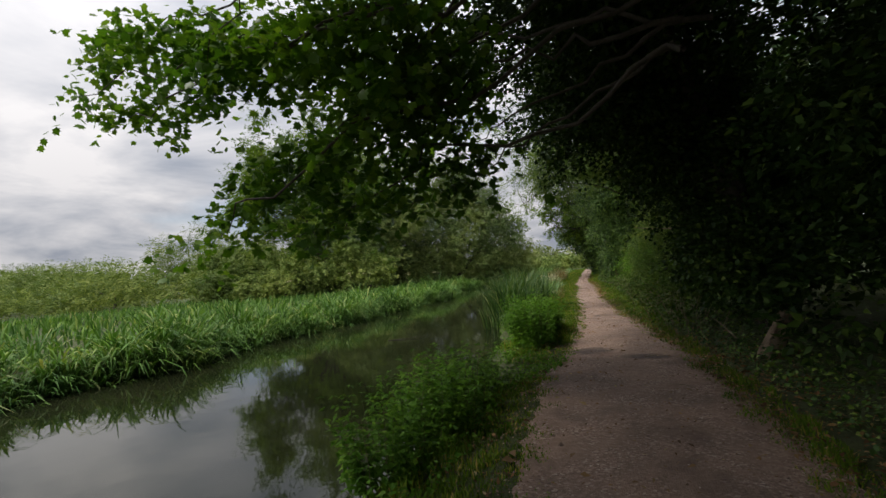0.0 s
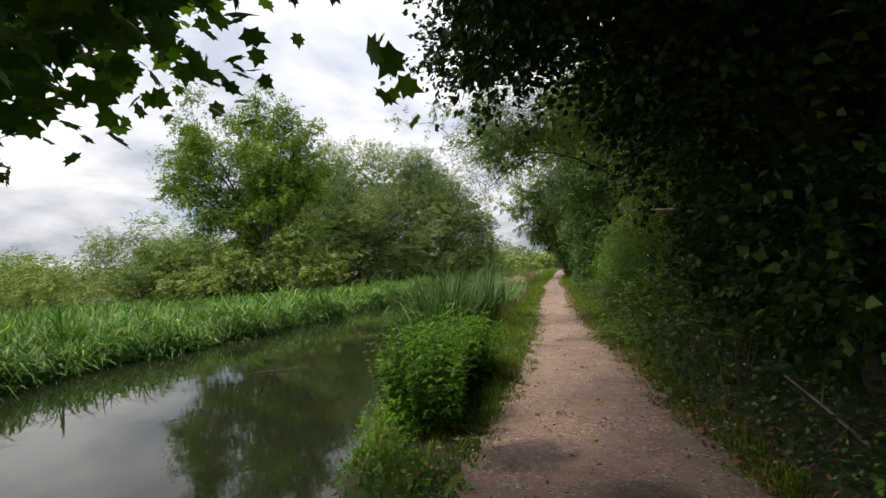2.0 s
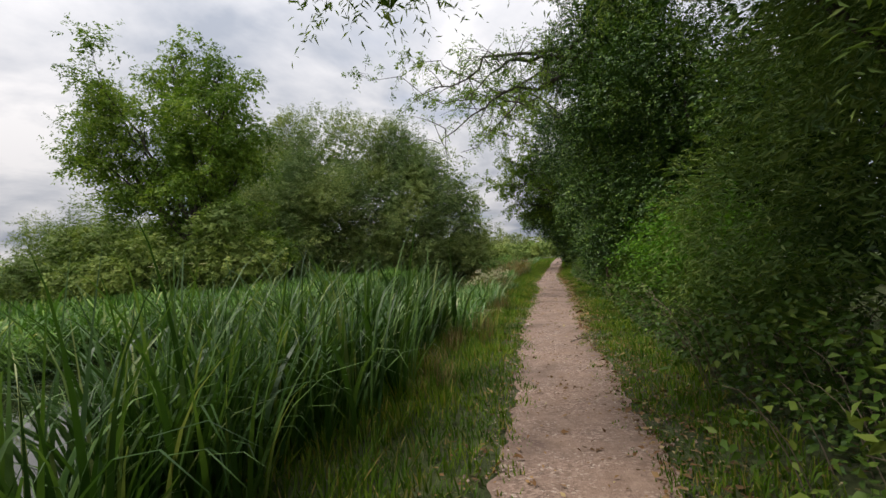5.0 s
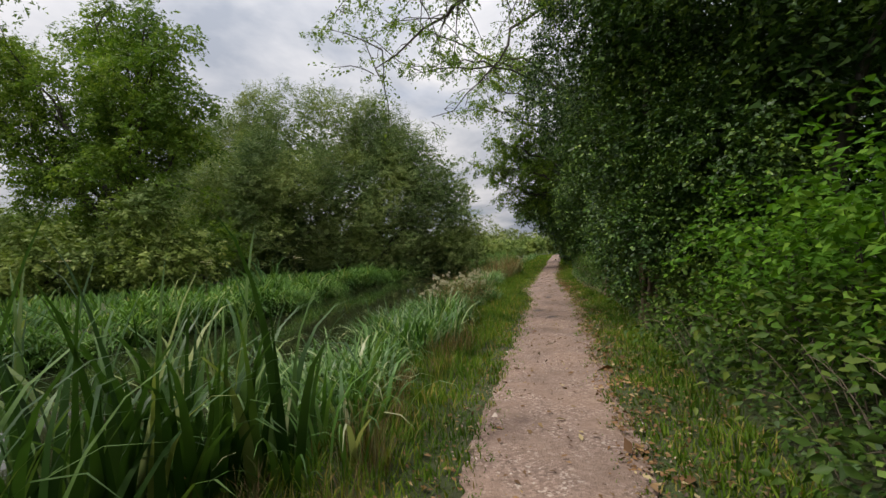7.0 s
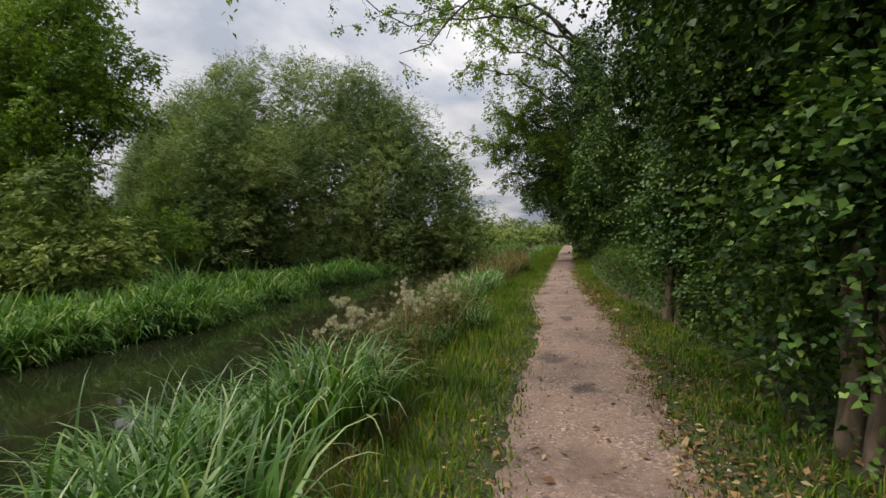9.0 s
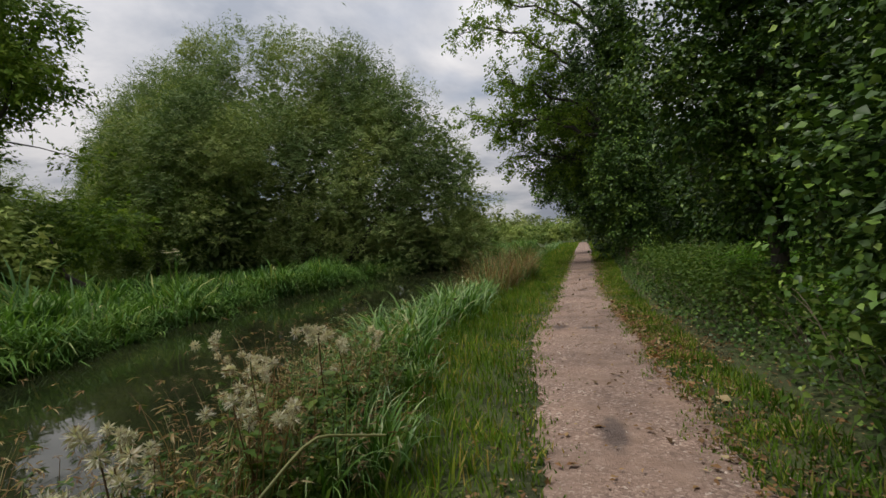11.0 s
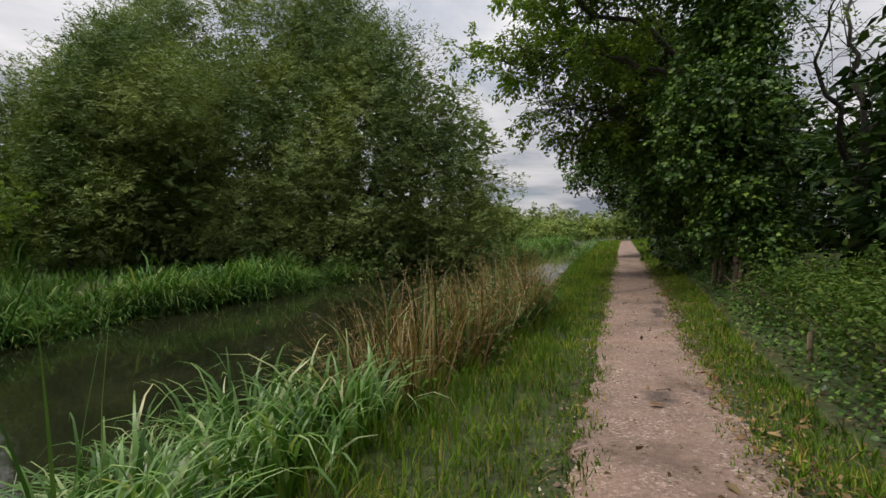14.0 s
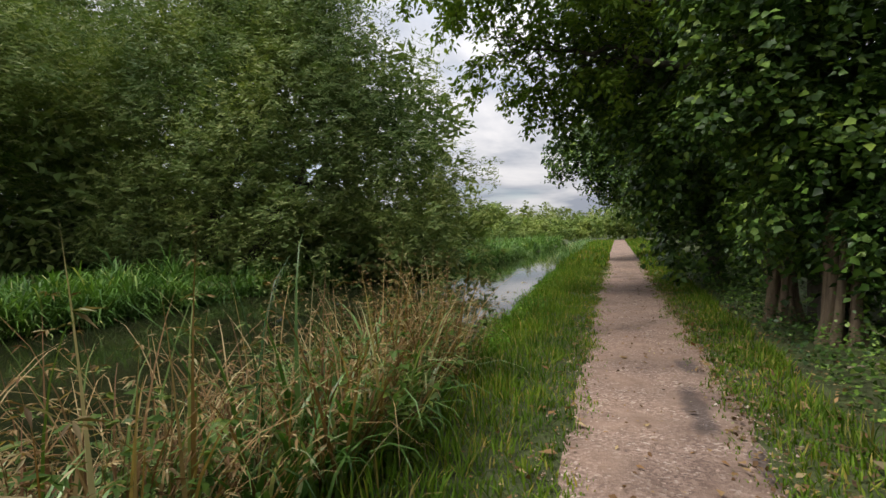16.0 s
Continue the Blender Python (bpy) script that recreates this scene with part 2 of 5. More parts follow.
def ground_mat():
    m, nt, bsdf = material("bank_soil")
    a = ramp(nt, noise_tex(nt, 3.0, 7, 0.65), [(0.3, (0.05, 0.05, 0.02)), (0.55, (0.07, 0.095, 0.025)), (0.76, (0.13, 0.1, 0.047))])
    b = ramp(nt, noise_tex(nt, 40, 5, 0.7), [(0.3, (0.55, 0.55, 0.55)), (0.7, (1.2, 1.2, 1.2))])
    nt.links.new(blend(nt, 1.0, a, b, "MULTIPLY"), bsdf.inputs["Base Color"])
    bsdf.inputs["Roughness"].default_value = 0.95
    bump(nt, bsdf, noise_tex(nt, 30, 6, 0.7), 0.8, 0.04)
    return m


def water_mat():
    m, nt, bsdf = material("canal_water")
    nt.links.new(ramp(nt, noise_tex(nt, 0.5, 4), [(0.3, (0.008, 0.011, 0.005)), (0.7, (0.022, 0.024, 0.011))]), bsdf.inputs["Base Color"])
    bsdf.inputs["Roughness"].default_value = 0.03
    bsdf.inputs["IOR"].default_value = 1.33
    bsdf.inputs["Specular IOR Level"].default_value = 0.5
    bump(nt, bsdf, noise_tex(nt, 2.3, 3, 0.5), 0.045, 0.05)
    return m


M_GRAVEL, M_SOIL, M_WATER = gravel_mat(), ground_mat(), water_mat()

# ---- mesh builders ----
RNG = np.random.default_rng(7)


def unit(a):
    return a / np.maximum(np.linalg.norm(a, axis=-1, keepdims=True), 1e-9)


def raw_mesh(name, verts, faces, mat, smooth=False):
    """A mesh from arrays: verts (n, 3) and faces (m, k), all faces with k corners."""
    verts, faces = np.asarray(verts, np.float32), np.asarray(faces, np.int32)
    me = bpy.data.meshes.new(name)
    k = faces.shape[1]
    me.vertices.add(len(verts))
    me.vertices.foreach_set("co", verts.ravel())
    me.loops.add(faces.size)
    me.loops.foreach_set("vertex_index", faces.ravel())
    me.polygons.add(len(faces))
    me.polygons.foreach_set("loop_start", np.arange(0, faces.size, k, dtype=np.int32))
    if smooth:
        me.polygons.foreach_set("use_smooth", np.ones(len(faces), bool))
    me.materials.append(mat)
    me.update(calc_edges=True)
    me.validate()
    return me


def part(name, mesh, parent=None, label=""):
    ob = new(name, mesh)
    if parent:
        ob.parent = parent
    if label:
        ob["label"] = label
    return ob


def join(chunks):
    vs, fs, n = [], [], 0
    for v, f in chunks:
        vs.append(v)
        fs.append(f + n)
        n += len(v)
    return np.concatenate(vs), np.concatenate(fs)


def stamp(shape, faces, P, D, N, size):
    """Copies of a small leaf shape (u along D, v across, w along N) at the points P."""
    D = unit(D)
    S = unit(np.cross(N, D))
    N = np.cross(D, S)
    sz = size[:, None, None]
    sh = np.asarray(shape)
    v = P[:, None] + sz * (D[:, None] * sh[None, :, :1] + S[:, None] * sh[None, :, 1:2] + N[:, None] * sh[None, :, 2:])
    k = len(sh)
    f = np.asarray(faces)[None] + (np.arange(len(P)) * k)[:, None, None]
    return v.reshape(-1, 3), f.reshape(-1, 3)


OVAL = ([(0, 0, 0), (0.35, 0.26, 0.07), (1, 0, -0.08), (0.35, -0.26, 0.07)], [(0, 2, 1), (0, 3, 2)])
WILL = ([(0, 0, 0), (0.4, 0.17, 0.05), (1, 0, -0.12), (0.4, -0.17, 0.05)], [(0, 2, 1), (0, 3, 2)])
KITE = ([(0, 0, 0), (0.32, 0.4, 0.06), (1, 0, -0.1), (0.32, -0.4, 0.06)], [(0, 2, 1), (0, 3, 2)])
SLIM = ([(0, 0, 0), (0.4, 0.1, 0.03), (1, 0, -0.12), (0.4, -0.1, 0.03)], [(0, 2, 1), (0, 3, 2)])
THIN = ([(0, -0.13, 0), (0.12, 0.13, 0.03), (1, 0, -0.1)], [(0, 2, 1)])
BROAD = ([(0, -0.28, 0), (0.15, 0.28, 0.04), (1, 0, -0.1)], [(0, 2, 1)])


def maple_shape():
    pts = [(0.0, 0.0), (-0.08, 0.3), (0.14, 0.3), (0.3, 0.56), (0.42, 0.36), (0.62, 0.42), (0.66, 0.17), (1.0, 0.0)]
    right = [(u, -v) for u, v in pts[1:-1]][::-1]
    ring = pts + right
    verts = [(0.28, 0, 0.03)] + [(u, v, -0.12 * abs(v) - 0.1 * u * u) for u, v in ring]
    n = len(ring)
    return verts, [(0, 1 + (i + 1) % n, 1 + i) for i in range(n)]


MAPLE = maple_shape()


def sprays(P, D, twig, count, leaf, shape=OVAL, droop=0.35, spread=0.8, jit=0.35, flat=0.6, puff=0.0):
    """Leaves along twigs that start at P and run along D."""
    n = len(P)
    s = np.linspace(0.12, 1.0, count)[None, :, None]
    L = (twig * RNG.uniform(0.6, 1.3, n))[:, None, None]
    D = unit(D)
    side = unit(np.cross(D, np.array([0, 0, 1.0])) + 1e-4)
    sign = np.where(np.arange(count) % 2, 1, -1)[None, :, None]
    pos = P[:, None] + D[:, None] * s * L
    pos[..., 2] -= (droop * s * s * L)[..., 0]
    pos += RNG.normal(0, jit * leaf, pos.shape)
    d = D[:, None] * 0.6 + side[:, None] * sign * spread + RNG.normal(0, 0.3, pos.shape)
    d[..., 2] -= droop * 0.9
    nrm = np.array([0, 0, 1.0]) * flat * (1 - 0.5 * puff) + D[:, None] * puff + RNG.normal(0, 0.45 - 0.12 * puff, pos.shape)
    pos, d, nrm = pos.reshape(-1, 3), d.reshape(-1, 3), nrm.reshape(-1, 3)
    return stamp(shape[0], shape[1], pos, unit(d), unit(nrm), leaf * RNG.uniform(0.6, 1.25, len(pos)))


def sphere_dirs(n):
    return unit(RNG.normal(size=(n, 3)))


def blob_points(blobs, twigs_per_m2, shell=(0.55, 1.05), lumps=0.28, low=-0.75):
    """Points and outward ways on lumpy ellipsoids; lumps opens gaps and breaks the outline."""
    Ps, Ds = [], []
    for (cx, cy, cz), (rx, ry, rz) in blobs:
        area = 4 * math.pi * ((rx * ry) ** 1.6 / 3 + (rx * rz) ** 1.6 / 3 + (ry * rz) ** 1.6 / 3) ** (1 / 1.6)
        n = max(20, int(area * twigs_per_m2))
        d = sphere_dirs(n)
        d = d[d[:, 2] > low]
        k = RNG.uniform(0, 50, 3)
        f = np.sin(d @ np.array([3.1, 4.3, 2.2]) + k[0]) * np.sin(d @ np.array([-4.7, 2.9, 5.1]) + k[1]) + 0.6 * np.sin(d @ np.array([8.3, -7.1, 9.2]) + k[2])
        r = RNG.uniform(shell[0], shell[1], len(d)) * (1 + lumps * f)
        Ps.append(np.array([cx, cy, cz]) + d * r[:, None] * np.array([rx, ry, rz]))
        Ds.append(d)
    return np.concatenate(Ps), np.concatenate(Ds)


def clumped(blobs, n, scale, low=-0.55):
    """Breaks each mass of a crown into smaller tufts over its surface, with gaps between."""
    out = []
    for (cx, cy, cz), (rx, ry, rz) in blobs:
        d = sphere_dirs(n * 2)
        d = d[d[:, 2] > low][:n]
        for q in d:
            s = scale * RNG.uniform(0.7, 1.3)
            k = RNG.uniform(0.72, 1.0)
            out.append(((cx + q[0] * rx * k, cy + q[1] * ry * k, cz + q[2] * rz * k), (rx * s, ry * s, rz * s * 0.9)))
        out.append(((cx, cy, cz), (rx * 0.62, ry * 0.62, rz * 0.62)))
    return out


def tube(pts, radii, sides=8):
    """A tapering limb along a line of points."""
    pts, radii = np.asarray(pts, float), np.asarray(radii, float)
    t = unit(np.gradient(pts, axis=0))
    ref = np.array([1.0, 0, 0]) if abs(t[0, 0]) < 0.8 else np.array([0, 1.0, 0])
    a = unit(np.cross(t, ref))
    b = np.cross(t, a)
    th = np.linspace(0, 2 * math.pi, sides, endpoint=False)
    ring = a[:, None] * np.cos(th)[None, :, None] + b[:, None] * np.sin(th)[None, :, None]
    v = pts[:, None] + ring * radii[:, None, None]
    n = len(pts)
    i = np.arange(n - 1)[:, None] * sides
    j = np.arange(sides)[None]
    f = np.stack([i + j, i + (j + 1) % sides, i + sides + (j + 1) % sides, i + sides + j], -1).reshape(-1, 4)
    return v.reshape(-1, 3), f


def limb_line(a, b, sag=0.0, wob=0.06, n=9):
    a, b = np.asarray(a, float), np.asarray(b, float)
    s = np.linspace(0, 1, n)[:, None]
    p = a + (b - a) * s
    p[:, 2] += sag * np.sin(s[:, 0] * math.pi)
    w = wob * np.linalg.norm(b - a)
    off = RNG.normal(0, w, (n, 3)) * 0.35
    off = np.cumsum(off, 0) * 0.5
    off -= off[:1]
    off -= s * off[-1:]
    return p + off


def blades(P, az, L, W, lean, curl, seg=5, twist=0.3, power=1.7):
    """Arching grass or reed blades, one strip each, that narrow to a tip."""
    n = len(P)
    s = np.linspace(0, 1, seg + 1)
    th = lean[:, None] + curl[:, None] * s[None] ** power
    ds = (L / seg)[:, None]
    h = np.concatenate([np.zeros((n, 1)), np.cumsum(np.sin(th[:, :-1]) * ds, 1)], 1)
    z = np.concatenate([np.zeros((n, 1)), np.cumsum(np.cos(th[:, :-1]) * ds, 1)], 1)
    ca, sa = np.cos(az)[:, None], np.sin(az)[:, None]
    c = np.stack([P[:, :1] + h * ca, P[:, 1:2] + h * sa, P[:, 2:] + z], -1)
    tw = az + math.pi / 2 + RNG.normal(0, twist, n)
    sd = np.stack([np.cos(tw), np.sin(tw), np.zeros(n)], -1)[:, None]
    w = (W[:, None] * np.array([0.7, 1, 1, 0.85, 0.55, 0.3, 0.2])[None, :seg] if seg <= 7 else W[:, None] * np.linspace(1, 0.2, seg)[None])[..., None] * 0.5
    left, right = c[:, :seg] - sd * w, c[:, :seg] + sd * w
    v = np.concatenate([left, right, c[:, seg:]], 1)
    k = 2 * seg + 1
    fs = []
    for i in range(seg - 1):
        fs += [(i, seg + i, seg + i + 1), (i, seg + i + 1, i + 1)]
    fs.append((seg - 1, 2 * seg - 1, 2 * seg))
    f = np.array(fs)[None] + (np.arange(n) * k)[:, None, None]
    return v.reshape(-1, 3), f.reshape(-1, 3)


# ---- ground, water, path ----


def near_edge(y):
    """Where the near bank falls into the water."""
    y = np.asarray(y, float)
    base = np.interp(y, [-30, 5.2, 6.7, 7.6, 8.1, 9.5, 12, 14, 18, 22, 27, 31, 34, 39, 42, 46, 50, 58, 66, 80, 110], [-1.6, -1.5, -0.95, -0.8, -1.2, -1.5, -1.65, -2.3, -2.3, -2.2, -2.4, -2.4, -2.75, -2.6, -2.2, -2.05, -1.9, -2.1, -2.2, -2.6, -2.6])
    return base + 0.1 * np.sin(y * 1.9) + 0.06 * np.sin(y * 4.3 + 1)


def far_edge(y):
    y = np.asarray(y, float)
    return np.interp(y, [-40, 15, 26, 36, 42, 50, 62, 74, 110], [-10.4, -10.3, -10.0, -9.8, -11.6, -12.2, -10.5, -6.8, -6.2]) + 0.25 * np.sin(y * 0.8) + 0.15 * np.sin(y * 2.1)


def path_left(y):
    y = np.asarray(y, float)
    return np.interp(y, [-20, 3, 6.2, 7.2, 8.3, 11, 16, 22, 27, 31, 35, 38, 44, 52, 110], [-0.45, -0.4, -0.5, -0.55, -0.25, -0.13, -0.03, -0.3, -0.3, -0.25, -0.66, -0.5, -0.43, -0.36, 0.7]) + 0.03 * np.sin(y * 3.1 + 2 * np.sin(y)) + 0.022 * np.sin(y * 13.7) + 0.014 * np.sin(y * 29 + 3 * np.sin(y * 2.2))


def path_right(y):
    y = np.asarray(y, float)
    return np.interp(y, [-20, 3, 8, 11, 14, 18, 22, 28, 32, 36, 42, 47, 110], [1.7, 1.68, 1.62, 1.4, 1.1, 0.96, 0.86, 0.93, 0.92, 0.74, 0.64, 0.86, 2.1]) + 0.03 * np.sin(y * 2.7 + 1 + 2 * np.sin(y * 0.8)) + 0.022 * np.sin(y * 12.9) + 0.014 * np.sin(y * 27 + 3 * np.sin(y * 1.9))


WATER = -0.36


def height(x, y):
    x, y = np.asarray(x, float), np.asarray(y, float)
    ne, fe = near_edge(y), far_edge(y)
    d = x - ne
    z = np.interp(d, [-1.2, -0.35, -0.05, 0.3, 0.75], [-1.1, -0.75, -0.2, -0.09, -0.02])
    e = fe - x
    zf = np.interp(e, [-1.4, -0.3, 0.1, 0.7, 4, 30], [-1.1, -0.6, -0.2, 0.12, 0.25, 0.35])
    mid = (ne + fe) / 2
    z = np.where(x < mid, zf, z)
    z = z + np.where(x > 1.7, np.minimum((x - 1.7) * 0.06, 0.25), 0)
    bumps = 0.025 * np.sin(x * 3.7 + y * 1.3) * np.sin(y * 2.9 - x) + 0.015 * np.sin(y * 7 + x * 5)
    on_path = (x > path_left(y) - 0.1) & (x < path_right(y) + 0.1)
    return z + np.where(on_path, 0, bumps)


def sheet_height(x, y):
    """The ground sheet dips under the path's gravel."""
    inside = (x > path_left(y) + 0.02) & (x < path_right(y) - 0.02)
    return height(x, y) - np.where(inside, 0.05, 0)


def grid_mesh(name, xs, ys, zf, mat):
    X, Y = np.meshgrid(xs, ys)
    v = np.stack([X, Y, zf(X, Y)], -1).reshape(-1, 3)
    nx, ny = len(xs), len(ys)
    i = np.arange(ny - 1)[:, None] * nx
    j = np.arange(nx - 1)[None]
    f = np.stack([i + j, i + j + 1, i + nx + j + 1, i + nx + j], -1).reshape(-1, 4)
    return raw_mesh(name, v, f, mat, True)


gx = np.concatenate([[-1500, -600, -250, -120, -60, -35, -24, -18], np.arange(-15, -8.9, 0.3), np.arange(-8.5, -3.4, 0.8), np.arange(-3.2, 3.3, 0.12), [3.6, 4.2, 5, 6.5, 9, 14, 25, 60, 150, 500, 1500]])
gy = np.concatenate([[-800, -200, -60, -30, -15, -8, -4], np.arange(-2, 62, 0.25), np.arange(62, 110, 1.5), [115, 125, 140, 170, 220, 320, 500, 900, 2000]])
ground = tagged(part("ground", grid_mesh("ground", gx, gy, sheet_height, M_SOIL)), "earth bank of a canal with mossy soil and thin turf", "ground", kind="structure")

wy = np.concatenate([np.arange(-60, 112, 1.0)])
wv = np.concatenate([np.stack([far_edge(wy) - 0.6, wy, np.full(len(wy), WATER)], -1), np.stack([near_edge(wy) + 0.35, wy, np.full(len(wy), WATER)], -1)])
k = len(wy)
wf = np.array([(i, k + i, k + i + 1, i + 1) for i in range(k - 1)])
water = tagged(part("water", raw_mesh("water", wv, wf, M_WATER)), "still dark green canal water reflecting the cloudy sky", "canal", kind="structure")

py = np.concatenate([np.arange(-20, 0, 0.5), np.arange(0, 60, 0.05), np.arange(60, 112, 0.5)])
u = np.linspace(0, 1, 15)
pl, pr = path_left(py)[:, None], path_right(py)[:, None]
PX = pl + (pr - pl) * u[None]
PY = np.repeat(py[:, None], 15, 1)
PZ = 0.014 - 0.018 * np.abs(u - 0.5)[None] ** 4 * 16 + 0.006 * np.sin(PX * 9 + PY * 2.3) * np.sin(PY * 3.1)
PZ = PZ + height(PX, PY)
n15 = len(py)
ii = np.arange(n15 - 1)[:, None] * 15
jj = np.arange(14)[None]
pf = np.stack([ii + jj, ii + jj + 1, ii + 16 + jj, ii + 15 + jj], -1).reshape(-1, 4)
path = tagged(part("path", raw_mesh("path", np.stack([PX, PY, PZ], -1).reshape(-1, 3), pf, M_GRAVEL, True)), "trodden brown gravel towpath with stones and damp patches", "path", kind="structure")


def path_z(x, y):
    return height(x, y) + 0.008


# ---- trees ----


def tree(name, base, label, category, trunks, limbs, crown, bark, leaves, extra=(), group=""):
    """trunks and limbs: (points, radii); crown: (verts, faces)."""
    t = tagged(new(name), label, category, group)
    t.location = base
    off = np.asarray(base, float)
    for kind, rows in (("trunk", trunks), ("limb", limbs)):
        for pts, radii in rows:
            v, f = tube(np.asarray(pts) - off, radii)
            part(kind, raw_mesh(kind, v, f, bark, True), t)
    v, f = crown
    tagged(part("crown", raw_mesh("crown", v - off, f, leaves), t), kind="stuff")
    for nm, (v, f), m, lab in extra:
        part(nm, raw_mesh(nm, v - off, f, m), t, lab)
    return t


def grown(base, blobs, trunk_r, lean=(0, 0)):
    """A trunk that rises towards the middle of the crown, and a limb to each of its masses."""
    b = np.asarray(base, float)
    cs = np.array([c for c, r in blobs], float)
    mid = cs.mean(0)
    top = np.array([mid[0], mid[1], max(c[2] for c in cs)])
    fork = b + (top - b) * 0.35
    fork[0] += lean[0]
    fork[1] += lean[1]
    trunk = (limb_line(b - [0, 0, 0.2], fork, 0, 0.03), np.linspace(trunk_r * 1.25, trunk_r * 0.75, 9))
    limbs = []
    for c in cs:
        limbs.append((limb_line(fork, c, 0.3, 0.08), np.linspace(trunk_r * 0.6, trunk_r * 0.12, 9)))
    return [trunk], limbs


def foliage(blobs, density, twig, count, leaf, shape=OVAL, droop=0.35, shell=(0.6, 1.05), lumps=0.25, low=-0.8, outward=0.7, thin_past=None, unseen=None, puff=0.0):
    P, D = blob_points(blobs, density, shell, lumps, low)
    if unseen is not None:
        k = (D @ np.asarray(unseen, float) < 0.35) | (RNG.random(len(P)) < 0.25)
        P, D = P[k], D[k]
    if thin_past is not None:
        k = (P[:, 0] < thin_past) | (RNG.random(len(P)) < 0.2)
        P, D = P[k], D[k]
    D = unit(D * outward + RNG.normal(0, 0.5, D.shape) + [0, 0, 0.1])
    return sprays(P, D, twig, count, leaf, shape, droop, puff=puff)


def simple_tree(name, base, label, category, blobs, bark, leaves, trunk_r, density, twig, count, leaf, shape=OVAL, group="", tufts=(9, 0.4), core=0.0, **kw):
    """core: twigs to the square metre of large inner leaves that close the crown's depth."""
    tr, li = grown(base, blobs, trunk_r)
    inner = foliage(blobs, core * 2.4, 0.3, 8, 0.14, BROAD, shell=(0.2, 0.58), low=-1.0) if core else None
    if tufts:
        blobs = clumped(blobs, *tufts)
    crown = foliage(blobs, density, twig, count, leaf, shape, **kw)
    if inner:
        crown = join([crown, inner])
    return tree(name, base, label, category, tr, li, crown, bark, leaves, group=group)


# far bank: the tall open ash
ASH = (-23.2, 40.5, 0.3)


def open_ash():
    """Limbs fan out of a low fork; leafy tufts sit round their ends and leave the sky between."""
    fork = np.array([-23.3, 40.5, 3.4])
    trunks = [(limb_line((ASH[0], ASH[1], 0.0), fork, 0, 0.02), np.linspace(0.36, 0.26, 9))]
    limbs, twigs, masses = [], [], []
    mid, rad = np.array([-25.2, 40.5, 11.0]), np.array([8.2, 4.6, 6.6])
    for k in range(15):
        a = radians(-104 + 200 * (k + 0.5) / 15) + RNG.normal(0, 0.06)
        q = np.array([math.sin(a), RNG.uniform(-0.55, 0.55), math.cos(a) - 0.1])
        end = mid + unit(q) * rad * RNG.uniform(0.72, 0.95)
        line = limb_line(fork, end, 0.5, 0.07, 13)
        limbs.append((line, np.linspace(0.13, 0.03, 13)))
        for j in (4, 6, 8, 10, 12):
            for _ in range(2):
                off = RNG.normal(0, 1, 3) * [1.3, 1.0, 0.9] * (1.25 if j < 10 else 0.7)
                c = line[j] + off
                r = RNG.uniform(0.8, 1.35)
                masses.append((tuple(c), (r * 1.15, r, r * 0.8)))
                twigs.append(tube(limb_line(line[j - 1], c, 0.1, 0.08, 5), np.linspace(0.04, 0.012, 5), 4))
    crown = foliage(masses, 4.4, 0.6, 11, 0.22, BROAD, shell=(0.2, 1.1), lumps=0.35, puff=0.5)
    t = tree("ash_tree", ASH, "tall green ash tree with an open airy crown", "tree", trunks, limbs, crown, M_BARK, M_ASH)
    v, f = join(twigs)
    tagged(part("twig", raw_mesh("twig", v - np.asarray(ASH), f, M_BARK), t), kind="stuff")


open_ash()
# shrubs under and beside it
simple_tree("shrub", (-18.5, 43, 0.3), "broad green shrub growing beside the ash tree", "shrub", [((-22, 43.5, 2.8), (4, 3, 2.6)), ((-27, 42.5, 2.6), (4, 3, 2.6))],
            M_BARK, M_ASH, 0.14, 8, 0.6, 11, 0.25, BROAD, group="far bank shrubs", unseen=(0, 1, 0), puff=0.8)
simple_tree("shrub", (-26, 37.5, 0.3), "low leafy shrub in front of the ash tree", "shrub", [((-24, 37.5, 2.0), (3.4, 2.4, 2.2)), ((-28.5, 37.5, 2.4), (3.4, 2.4, 2.4)), ((-20, 38.5, 2.6), (3, 2.4, 2.8)), ((-32.5, 38.5, 2.2), (3.4, 2.4, 2.4))],
            M_BARK, M_BUSH, 0.12, 8, 0.6, 11, 0.25, BROAD, group="far bank shrubs", unseen=(0, 1, 0), puff=0.8)
simple_tree("shrub", (-24, 51, 0.3), "pale green rounded shrub between ash and willow", "shrub", [((-24, 51, 3.6), (3.2, 3, 3.4)), ((-23.4, 51, 5.6), (2.2, 2.2, 2.0)), ((-27.5, 51.5, 2.6), (2.8, 2.6, 2.6))],
            M_BARK, M_ASH, 0.12, 10, 0.6, 10, 0.24, THIN, group="far bank shrubs", unseen=(0, 1, 0), puff=0.8)
simple_tree("shrub", (-33, 44, 0.3), "broad green shrub growing beside the ash tree", "shrub", [((-33, 44, 2.6), (5, 3, 2.8)), ((-38, 46, 2.6), (5, 3, 3))],
            M_BARK, M_BUSH, 0.14, 7, 0.6, 11, 0.27, BROAD, group="far bank shrubs", unseen=(0, 1, 0), puff=0.8)

